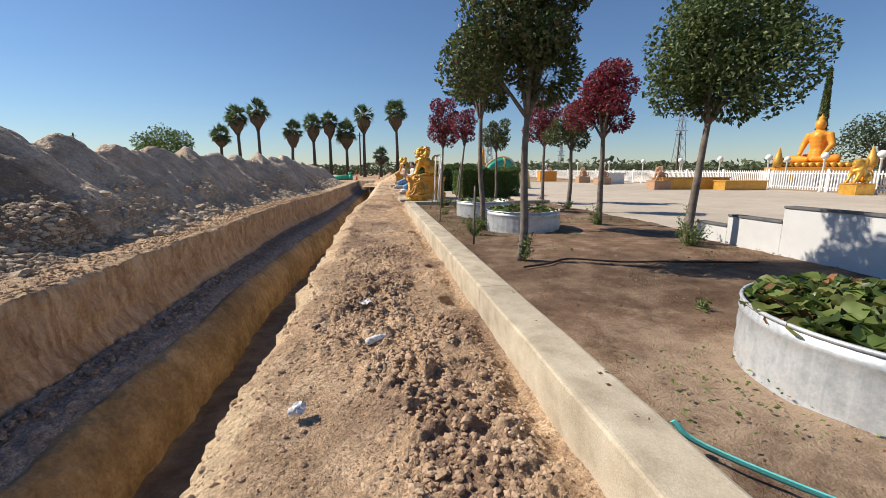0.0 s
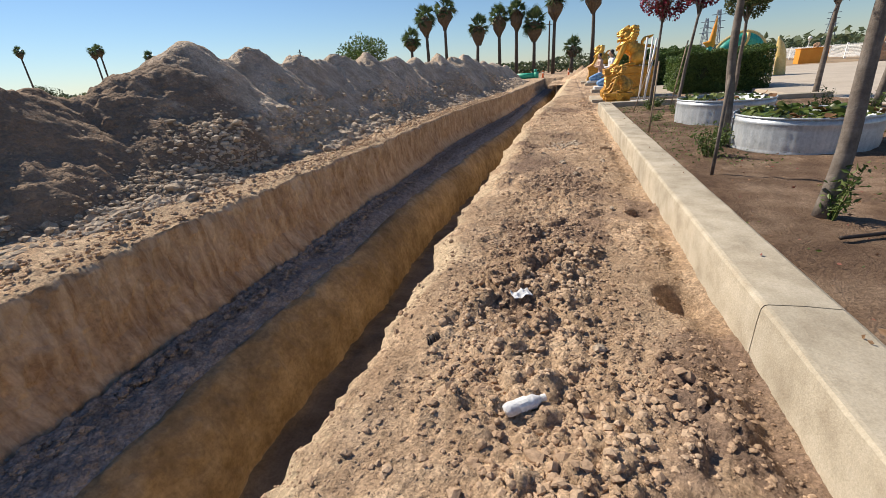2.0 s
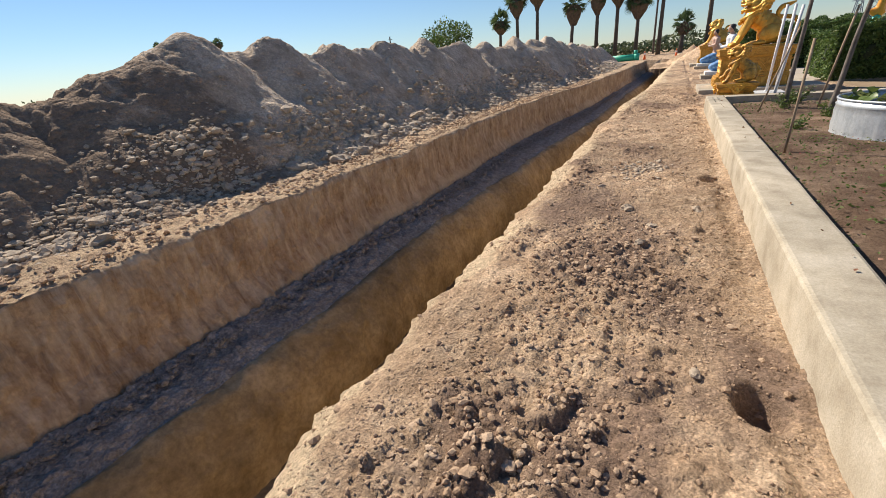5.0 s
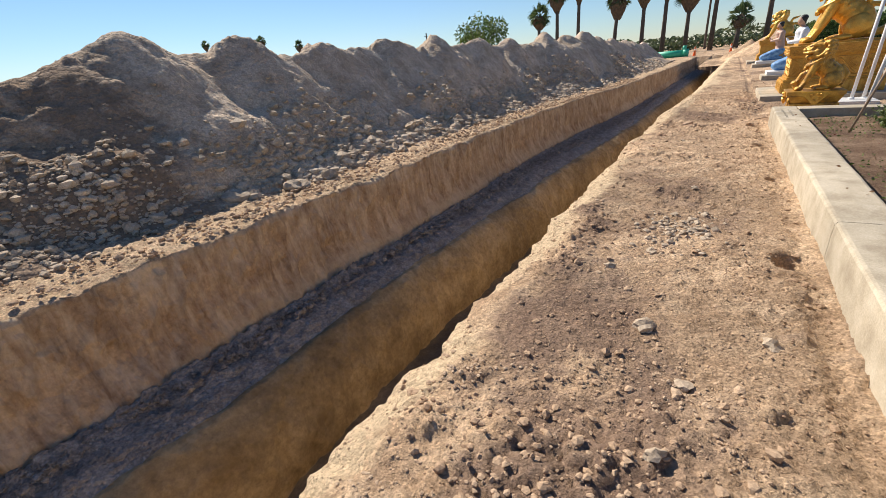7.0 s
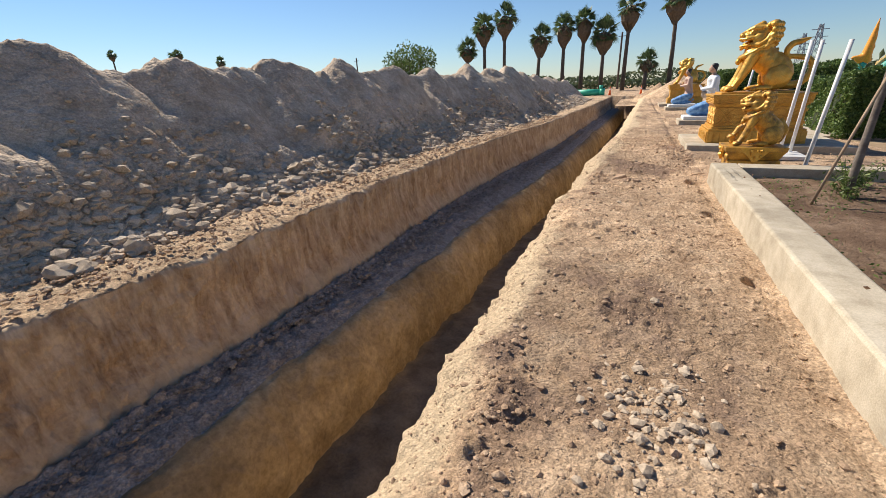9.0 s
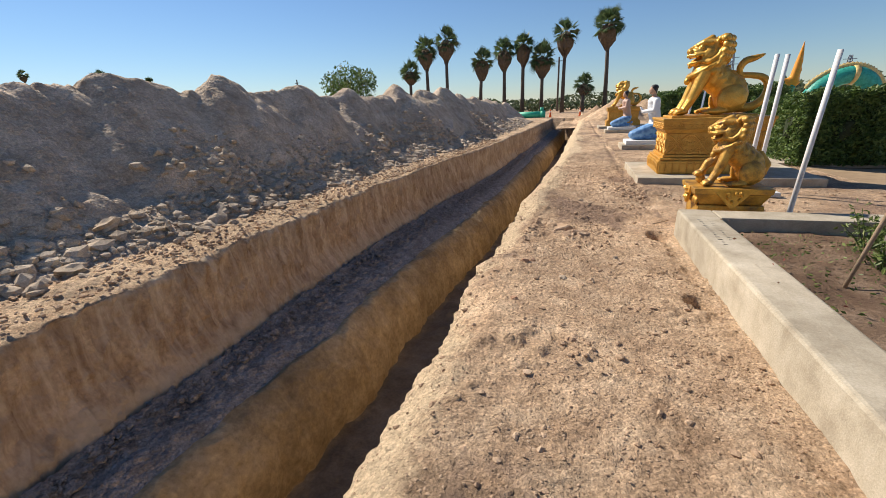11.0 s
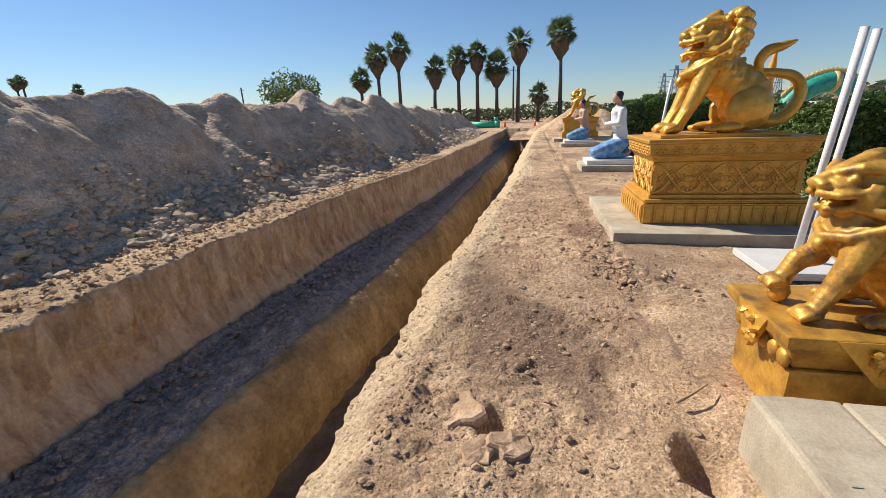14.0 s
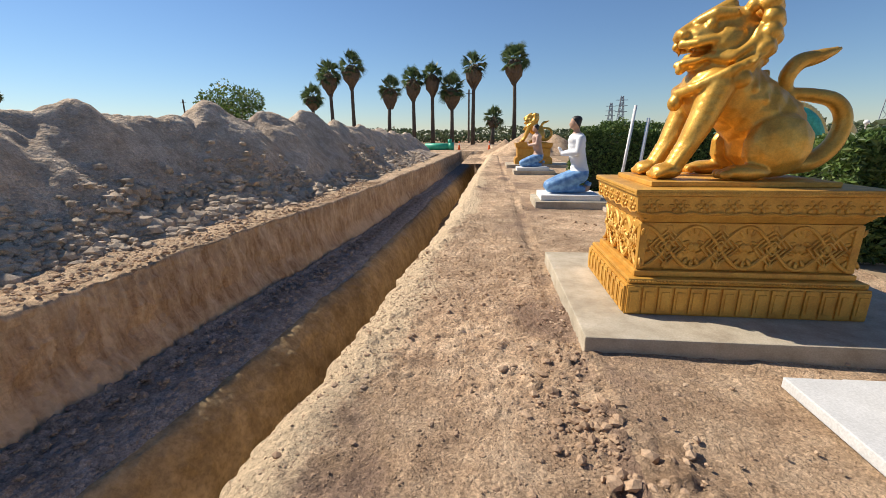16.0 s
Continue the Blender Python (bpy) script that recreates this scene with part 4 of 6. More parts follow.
def relief(parent, face, w, z0, h, mat, count):
    """Ogee lattice with nested lozenges, on one face of a pedestal. face: pose of the face's middle foot, x along it, -y out of it."""
    for i in range(count):
        cx = -w / 2 + w * (i + 0.5) / count
        bm = bmesh.new()
        p = w / count
        for k in range(3):
            s = 1 - 0.3 * k
            ring = [(cx + 0.36 * p * s * a, -0.012 - 0.004 * k, z0 + h / 2 + 0.40 * h * s * b) for a, b in ((0, 1), (0.62, 0.42), (1, 0), (0.62, -0.42), (0, -1), (-0.62, -0.42), (-1, 0), (-0.62, 0.42), (0, 1))]
            add_tube(bm, ring, 0.010, 5, False)
        ball(bm, (cx, -0.018, z0 + h / 2), (0.03, 0.02, 0.035), sub=1)
        for a, b in ((0, 1), (0, -1), (1, 0), (-1, 0)):
            ball(bm, (cx + 0.46 * p * a, -0.008, z0 + h / 2 + 0.47 * h * b * 0.9), (0.035, 0.014, 0.04), sub=1)
        for v in bm.verts:
            v.co = face @ v.co
        part("lozenge", bm, mat, parent)
        bm = bmesh.new()
        for k in range(10):      # flame leaves round the lozenge
            a = 2 * math.pi * (k + 0.5) / 10
            ball(bm, (cx + 0.37 * p * math.cos(a), -0.006, z0 + h / 2 + 0.36 * h * math.sin(a)), (0.034, 0.016, 0.015), (0, -math.degrees(a), 0), sub=1)
        for up in (-1, 1):       # sprays in the spandrels
            for k in (-1, 0, 1):
                ball(bm, (cx + p / 2 - 0.002 + 0.045 * k, -0.006, z0 + h / 2 + up * h * (0.40 - 0.06 * abs(k))), (0.018, 0.016, 0.042), (0, 28 * k * up, 0), sub=1)
        for v in bm.verts:
            v.co = face @ v.co
        part("leaf_relief", bm, mat, parent)["kind"] = "stuff"
    for s in (-1, 1):
        bm = bmesh.new()
        n = 16 * count
        pts = [(-w / 2 + w * k / n, -0.012, z0 + h / 2 - s * 0.47 * h * math.cos(math.pi * count * k / n)) for k in range(n + 1)]
        add_tube(bm, pts, 0.016, 6, True, 1.0)
        add_tube(bm, [(a, b - 0.006, c + 0.03 * s * 0) for a, b, c in pts], 0.008, 5, True)
        for v in bm.verts:
            v.co = face @ v.co
        part("lattice_band", bm, mat, parent)


def pedestal(x, y, z, w, d, label, detailed=True):
    """A moulded pedestal about 1.03 m high."""
    ped = thing("pedestal", x, y, z, label, "pedestal", "lion pedestals")
    hw, hd = w / 2, d / 2
    part("base_block", box(-hw, hw, -hd, hd, 0.0, 0.25, 0.008), OCHRE, ped)
    part("base_ledge", box(-hw + 0.015, hw - 0.015, -hd + 0.015, hd - 0.015, 0.252, 0.295, 0.012), OCHRE, ped)
    part("neck", box(-hw + 0.07, hw - 0.07, -hd + 0.07, hd - 0.07, 0.296, 0.345, 0.012), OCHRE, ped)
    bw, bd = hw - 0.115, hd - 0.115
    part("body", box(-bw, bw, -bd, bd, 0.346, 0.73, 0.006, 0.02), OCHRE, ped)
    part("cornice", box(-bw - 0.02, bw + 0.02, -bd - 0.02, bd + 0.02, 0.732, 0.80, 0.012, 0.05), OCHRE, ped)
    part("frieze", box(-hw + 0.03, hw - 0.03, -hd + 0.03, hd - 0.03, 0.802, 0.945, 0.006, 0.015), OCHRE, ped)
    part("top_slab", box(-hw - 0.005, hw + 0.005, -hd - 0.005, hd + 0.005, 0.947, 0.995, 0.010), OCHRE, ped)
    part("plinth", box(-hw * 0.82, hw * 0.72, -hd * 0.72, hd * 0.72, 0.996, 1.035, 0.006), OCHRE, ped)
    if not detailed:
        return ped
    for face, ww, cnt in ((pose(0, -hd, 0), w, 15), (pose(-hw, 0, 0, 0, 0, -90), d, 10)):
        for i in range(cnt):        # rounded upright leaves round the foot
            p = ww / cnt
            cx = -ww / 2 + p * (i + 0.5)
            bm = box(cx - p * 0.42, cx + p * 0.42, -0.016, 0.002, 0.015, 0.235, 0.007)
            add_box(bm, cx - p * 0.26, cx + p * 0.26, -0.024, -0.014, 0.05, 0.20, 0.005)
            for v in bm.verts:
                v.co = face @ v.co
            part("petal", bm, OCHRE, ped)
        bm = bmesh.new()
        n = int(ww / 0.022)
        for i in range(n):
            for zz, off in ((0.274, 0.012), (0.971, -0.002), (0.765, 0.10)):
                ball(bm, (-ww / 2 + 0.03 + (ww - 0.06) * i / n, off, zz), 0.0095, sub=1)
        for v in bm.verts:
            v.co = face @ v.co
        part("beading", bm, OCHRE, ped)["kind"] = "stuff"
        bm = bmesh.new()
        m = int(ww / 0.19)
        for i in range(m):
            c = -ww / 2 + 0.04 + (ww - 0.08) * (i + 0.5) / m
            for k in range(6):
                a = math.pi * k / 3
                ball(bm, (c + 0.055 * math.cos(a), 0.022, 0.873 + 0.036 * math.sin(a)), (0.024, 0.014, 0.017), (0, -math.degrees(a), 0), sub=1)
            ball(bm, (c, 0.018, 0.873), (0.02, 0.018, 0.02), sub=1)
            add_tube(bm, [(c - 0.095, 0.022, 0.825), (c, 0.016, 0.808), (c + 0.095, 0.022, 0.825)], 0.007, 5)
        for v in bm.verts:
            v.co = face @ v.co
        part("frieze_scroll", bm, OCHRE, ped)
    relief(ped, pose(0, -bd - 0.006, 0), 2 * bw, 0.36, 0.355, OCHRE, 4)
    relief(ped, pose(-bw - 0.006, 0, 0, 0, 0, -90), 2 * bd, 0.36, 0.355, OCHRE, 3)
    for sx in (-1, 1):
        part("corner_leaf", box(sx * bw - 0.03, sx * bw + 0.03, -bd - 0.03, -bd + 0.03, 0.35, 0.725, 0.012), OCHRE, ped)
    return ped


def ground_slab(x0, x1, y0, y1, z1, label):
    ob = part("concrete_slab", box(x0, x1, y0, y1, -0.08, z1, 0.012), CONCRETE)
    return tagged(ob, label, "slab", "statue slabs")


ground_slab(1.04, 3.9, 18.98, 21.25, 0.13, "poured concrete slab under the large lion pedestal")
pedestal(2.31, 20.03, 0.13, 1.76, 1.22, "ochre gold pedestal with carved lozenges and petals")
lion_statue(2.27, 20.03, 1.165, 1.0, GOLD, "large gold painted seated guardian lion with curled tail")
ground_slab(1.15, 4.2, 36.6, 38.6, 0.13, "poured concrete slab under the far lion pedestal")
pedestal(2.45, 37.6, 0.13, 1.76, 1.22, "ochre gold pedestal on bare ground, far along path", False)
lion_statue(2.41, 37.6, 1.165, 1.0, GOLD, "gold painted seated guardian lion farther along the path", voxel=0.03)


def small_pedestal():
    ped = thing("lion_plinth", 1.66, 16.28, 0.0, "low weathered gold plinth with hanging cloth corners", "pedestal")
    part("foot", box(-0.36, 0.30, -0.26, 0.26, 0.0, 0.30, 0.015), GOLD_DULL, ped)
    part("upper_slab", box(-0.42, 0.34, -0.31, 0.31, 0.43, 0.50, 0.012, 0.01), GOLD_DULL, ped)
    part("waist", box(-0.34, 0.27, -0.24, 0.24, 0.302, 0.428, 0.01, 0.06), GOLD_DULL, ped)
    for face, ww in ((pose(-0.04, -0.325, 0), 0.66), (pose(-0.435, 0, 0, 0, 0, -90), 0.46)):
        bm = bmesh.new()
        v = [bm.verts.new(face @ Vector(p)) for p in ((-ww / 3.2, 0, 0.495), (ww / 3.2, 0, 0.495), (0.02, -0.004, 0.285), (-0.02, -0.004, 0.285),
                                                      (-ww / 3.2, 0.03, 0.495), (ww / 3.2, 0.03, 0.495), (0.02, 0.03, 0.285), (-0.02, 0.03, 0.285))]
        for q in ((0, 3, 2, 1), (4, 5, 6, 7), (0, 1, 5, 4), (1, 2, 6, 5), (2, 3, 7, 6), (3, 0, 4, 7)):
            bm.faces.new([v[i] for i in q])
        part("cloth_point", bm, GOLD, ped)
        bm = bmesh.new()
        for k in range(9):
            p = face @ Vector((rnd(-0.11, 0.11), -0.006, 0.40 + rnd(-0.06, 0.06)))
            ball(bm, p, (0.03, 0.03, 0.02), (0, rnd(0, 180), 0), sub=1)
        part("cloth_scroll", bm, GOLD, ped)["kind"] = "stuff"
    for i in range(6):
        bm = bmesh.new()
        ball(bm, (-0.375, -0.22 + i * 0.088, 0.345), (0.022, 0.046, 0.05))
        part("scroll", bm, GOLD_DULL, ped, smooth=True)


small_pedestal()
lion_statue(1.655, 16.26, 0.502, 0.55, GOLD_DULL, "small weathered gold guardian lion, paw on ball", True, 0.0135)


def painted_figure(name):
    """White shirt, blue skirt, dark hair: paint zones in the statue's own height."""
    m = bpy.data.materials.new(name)
    m.use_nodes = True
    n, l = m.node_tree.nodes, m.node_tree.links
    b = n["Principled BSDF"]
    b.inputs["Roughness"].default_value = 0.55
    tc = n.new("ShaderNodeTexCoord")
    sp = n.new("ShaderNodeSeparateXYZ")
    l.new(tc.outputs["Object"], sp.inputs[0])
    nz = n.new("ShaderNodeTexNoise")
    nz.inputs["Scale"].default_value, nz.inputs["Detail"].default_value = 9, 5
    l.new(tc.outputs["Object"], nz.inputs["Vector"])
    return m, n, l, b, sp, nz


def zone(n, l, value, below, a, b):
    """a where value is under the limit, else b."""
    lt = n.new("ShaderNodeMath")
    lt.operation = "LESS_THAN"
    l.new(value, lt.inputs[0])
    lt.inputs[1].default_value = below
    mx = n.new("ShaderNodeMix")
    mx.data_type = "RGBA"
    l.new(lt.outputs[0], mx.inputs["Factor"])
    for sock, c in ((mx.inputs["A"], b), (mx.inputs["B"], a)):
        if isinstance(c, tuple):
            sock.default_value = (*c, 1)
        else:
            l.new(c, sock)
    return mx.outputs["Result"]


def figure_material(name, shirt):
    m, n, l, b, sp, nz = painted_figure(name)
    z, x = sp.outputs["Z"], sp.outputs["X"]
    skin, hair = (0.50, 0.30, 0.20), (0.02, 0.017, 0.015)
    sl = n.new("ShaderNodeMath")      # the hairline slopes from brow to nape
    sl.operation = "MULTIPLY_ADD"
    l.new(x, sl.inputs[0])
    sl.inputs[1].default_value = 1.25
    l.new(z, sl.inputs[2])
    blue = n.new("ShaderNodeValToRGB")
    blue.color_ramp.elements[0].color, blue.color_ramp.elements[1].color = (0.07, 0.19, 0.42, 1), (0.22, 0.42, 0.66, 1)
    blue.color_ramp.elements[0].position, blue.color_ramp.elements[1].position = 0.35, 0.65
    l.new(nz.outputs["Fac"], blue.inputs["Fac"])
    head = zone(n, l, sl.outputs[0], 1.50, skin, hair)
    top = zone(n, l, z, 1.20, shirt, head)
    foot = zone(n, l, x, 0.34, blue.outputs["Color"], skin)
    low = zone(n, l, z, 0.16, foot, blue.outputs["Color"])
    l.new(zone(n, l, z, 0.46, low, top), b.inputs["Base Color"])
    return m


def kneeling_statue(x, y, size, mat, label, slab_label):
    """Kneels on a block and faces -x, palms together."""
    bm = bmesh.new()
    for s in (-1, 1):
        limb(bm, [(0.22, s * 0.12, 0.36), (-0.12, s * 0.13, 0.24), (-0.36, s * 0.13, 0.14)], [0.17, 0.15, 0.13])
        limb(bm, [(-0.34, s * 0.13, 0.10), (0.05, s * 0.13, 0.09), (0.36, s * 0.11, 0.08)], [0.10, 0.09, 0.055])
        limb(bm, [(0.38, s * 0.11, 0.08), (0.43, s * 0.11, 0.20)], [0.05, 0.04])
        limb(bm, [(0.16, s * 0.22, 1.10), (0.12, s * 0.27, 0.84), (-0.14, s * 0.08, 0.80)], [0.085, 0.07, 0.05])
        limb(bm, [(-0.14, s * 0.05, 0.80), (-0.22, s * 0.025, 0.92)], [0.045, 0.028])
    limb(bm, [(0.22, 0, 0.42), (0.20, 0, 0.62), (0.14, 0, 0.84), (0.13, 0, 1.06)], [0.20, 0.165, 0.18, 0.185])
    ball(bm, (0.14, 0, 1.10), (0.13, 0.25, 0.085))
    limb(bm, [(0.13, 0, 1.15), (0.11, 0, 1.28)], [0.07, 0.065])
    ball(bm, (0.08, 0, 1.40), (0.115, 0.095, 0.135))
    ball(bm, (-0.025, 0, 1.385), (0.03, 0.02, 0.028))
    ball(bm, (0.02, 0, 1.325), (0.06, 0.06, 0.04))
    ball(bm, (0.10, 0, 1.47), (0.115, 0.10, 0.085))
    for s in (-1, 1):
        ball(bm, (0.10, s * 0.098, 1.39), (0.03, 0.015, 0.045))
    ob = part("kneeling_statue", bm, mat)
    ob.matrix_basis = pose(x, y, 0.262) @ Matrix.Diagonal((size, size, size, 1))
    remeshed(ob, 0.02, 3)
    tagged(ob, label, "statue", "kneeling statues")
    base = thing("statue_base", x, y, 0, slab_label, "slab", "statue bases")
    part("lower_slab", box(-0.75, 0.85, -0.62, 0.62, -0.06, 0.14, 0.012), CONCRETE, base)
    part("upper_slab", box(-0.62, 0.62, -0.48, 0.48, 0.142, 0.26, 0.012), WHITE, base)


kneeling_statue(2.08, 25.8, 1.06, figure_material("white_and_blue_figure", (0.74, 0.75, 0.76)), "kneeling praying statue, white shirt and blue skirt", "white block on a grey concrete slab")
kneeling_statue(2.05, 33.6, 1.06, figure_material("bare_and_blue_figure", (0.55, 0.36, 0.27)), "kneeling statue with bare chest and blue skirt", "white block on a grey slab, farther off")


# ---- plants ----
def crown_points(blobs, n, seed):
    """Points thickly near the skins of ellipsoids (x, y, z, r, rz) with gaps."""
    g = np.random.default_rng(seed)
    out = []
    total = sum(b[3] ** 2 for b in blobs)
    for bx, by, bz, r, rz in blobs:
        k = int(n * r * r / total)
        d = g.normal(size=(k, 3))
        d /= np.linalg.norm(d, axis=1)[:, None]
        rad = 1 - 0.55 * g.uniform(0, 1, k) ** 1.6
        rad *= 1 + 0.30 * fbm(d[:, 0] * 2.5 + bx, d[:, 1] * 2.5 + d[:, 2] * 2 + by, seed, 2)
        out.append(np.array([bx, by, bz]) + d * rad[:, None] * np.array([r, r, rz]))
    return np.concatenate(out)


def tree(x, y, height, fork, radius, mat, label, seed, lean=(0, 0), n=3600, leaf=0.085, thick=0.05, name="crape_myrtle", blobs=9):
    r = random.Random(seed)
    t = thing(name, x, y, 0.13, label, "tree", "trees in the planting bed", rz=0)
    bm = bmesh.new()
    trunk = [(lean[0] * k + 0.03 * r.uniform(-1, 1) * (0 < k < 1), lean[1] * k + 0.03 * r.uniform(-1, 1) * (0 < k < 1), fork * k) for k in (0, 0.25, 0.5, 0.75, 1)]
    add_tube(bm, curve_points(trunk, 4), [thick * (1.25 - 0.5 * k / 16) for k in range(17)], 9)
    stem = part("trunk", bm, BARK, t, smooth=True)
    top = Vector(trunk[-1])
    cl = []
    for k in range(blobs):
        a = 2.4 * k + r.uniform(-0.4, 0.4)
        f = (k + 0.5) / blobs
        rr = radius * (0.30 + 0.34 * r.random()) * (1.0 if k % 3 else 0.55)
        c = top + Vector((math.cos(a) * rr, math.sin(a) * rr, (height - fork) * (0.16 + 0.66 * f)))
        br = radius * r.uniform(0.34, 0.55) * (1.15 - 0.5 * f)
        cl.append((c.x, c.y, c.z, br, br * r.uniform(0.75, 1.0)))
        mid = top.lerp(c, 0.5) + Vector((r.uniform(-0.06, 0.06), r.uniform(-0.06, 0.06), 0.06))
        part("limb", tube(curve_points([top - Vector((0, 0, 0.08)), mid, c], 3), [thick * 0.6, thick * 0.52, thick * 0.45, thick * 0.38, thick * 0.3, thick * 0.22, thick * 0.12], 6), BARK, stem, smooth=True)
    v, f = leaves(crown_points(cl, n, seed), leaf, 0.8, 0.6, seed)
    mesh_object("crown", v, f, mat, t, smooth=False)
    return t


tree(2.12, 5.80, 4.6, 2.1, 1.12, LEAF_MIXED, "young crape myrtle with dense dark green leaves", 11, (0.02, 0.0), 18050, 0.066, 0.053)
tree(2.36, 9.10, 4.55, 2.45, 0.85, LEAF_MIXED, "young crape myrtle with green leaves, slim trunk", 12, (-0.05, 0.1), 11400, 0.066, 0.053)
tree(5.36, 6.50, 4.7, 2.15, 1.38, LEAF_GREEN, "spreading green crape myrtle with leaning grey trunk", 13, (0.26, 0.1), 20900, 0.077, 0.062, blobs=12)
tree(5.31, 9.35, 4.0, 2.1, 0.95, LEAF_RED, "crape myrtle with crimson autumn leaves", 14, (-0.05, 0), 8550, 0.070, 0.062)
tree(6.21, 12.96, 3.5, 2.0, 0.80, LEAF_MIXED, "small crape myrtle turning from green to red", 15, (0, 0), 4940, 0.077, 0.062)
tree(6.95, 17.0, 4.6, 2.3, 0.95, LEAF_RED, "crape myrtle with crimson leaves at the plaza edge", 16, (0, 0), 5320, 0.091, 0.062)
tree(4.95, 17.2, 3.5, 2.1, 0.65, LEAF_MIXED, "slim crape myrtle with sparse green leaves", 17, (0, 0), 2850, 0.084, 0.050)
tree(2.25, 14.55, 3.9, 2.1, 0.72, LEAF_RED, "slender crape myrtle with dark red leaves", 18, (0.06, 0), 4940, 0.070, 0.035)
tree(2.62, 13.4, 3.4, 2.1, 0.55, LEAF_RED, "thin crape myrtle with faded pink leaves", 19, (0.2, 0), 2470, 0.063, 0.033)


def weed(x, y, z, h, r, n, seed, label="leafy green weeds growing at ground level"):
    g = np.random.default_rng(seed)
    t = thing("weed_clump", x, y, z, label, "weeds", "weeds")
    stems = bmesh.new()
    pts = []
    for k in range(max(5, n // 28)):
        a, rr = g.uniform(0, 6.28), r * g.uniform(0.2, 1)
        tip = np.array([math.cos(a) * rr, math.sin(a) * rr, h * g.uniform(0.5, 1.0)])
        foot = tip * [0.25, 0.25, 0]
        add_tube(stems, [foot, (foot + tip) / 2 + [0, 0, 0.05 * h], tip], [0.006, 0.005, 0.002], 4)
        m = n // max(5, n // 28)
        s = g.uniform(0.15, 1, m)[:, None]
        pts.append(foot + (tip - foot) * s + g.normal(size=(m, 3)) * 0.03)
    part("stems", stems, LEAF_WEED, t)["kind"] = "stuff"
    v, f = leaves(np.concatenate(pts), 0.055, 0.7, 0.4, seed)
    mesh_object("leaves", v, f, LEAF_WEED, t, smooth=False)


for i, (x, y, h, r, n) in enumerate(((2.14, 5.72, 0.42, 0.13, 190), (1.98, 8.3, 0.42, 0.24, 420), (2.36, 9.05, 0.35, 0.2, 220), (5.35, 6.4, 0.55, 0.35, 500), (5.55, 6.7, 0.75, 0.2, 220),
                                     (5.25, 9.3, 0.5, 0.3, 320), (6.15, 12.9, 0.4, 0.35, 260), (2.62, 13.3, 0.28, 0.22, 220), (2.25, 14.5, 0.3, 0.25, 260), (2.45, 15.1, 0.35, 0.35, 380),
                                     (5.2, 12.6, 0.5, 0.3, 200), (4.2, 13.2, 0.25, 0.4, 220), (2.0, 12.2, 0.22, 0.2, 160), (3.1, 3.4, 0.10, 0.12, 60))):
    weed(x, y, 0.14, h, r, n, 30 + i)


def ground_cover():
    g = np.random.default_rng(77)
    n = 14000
    x, y = g.uniform(1.45, 6.5, n), g.uniform(1.5, 15.4, n)
    dens = fbm(x * 0.5, y * 0.5, 78, 3) + 0.42 * smooth_step(10, 15, y) + 0.1 * smooth_step(3.0, 1.6, x)
    k = dens > 0.10 + g.uniform(0, 0.35, n)
    c = np.stack([x[k], y[k], 0.175 + g.uniform(0, 0.035, k.sum())], 1)
    v, f = leaves(c, 0.034, 0.3, 0.5, 79)
    tagged(mesh_object("ground_weeds", v, f, LEAF_WEED, smooth=False), "low green weeds spreading over the bed", "weeds", kind="stuff")
    n = 900
    c = np.stack([g.uniform(1.2, 6.6, n), g.uniform(1.2, 15.4, n), 0.19 + 0 * g.uniform(0, 1, n)], 1)
    c[:, 2] = np.where(c[:, 0] < 1.42, 0.305, 0.19)
    v, f = leaves(c, 0.032, 0.15, 0.6, 80)
    tagged(mesh_object("fallen_leaves", v, f, leaf_material("fallen_leaf", [(0.20, 0.10, 0.05), (0.34, 0.22, 0.12), (0.26, 0.06, 0.05)]), smooth=False), "dry fallen leaves scattered on soil and kerb", "leaves", kind="stuff")


ground_cover()


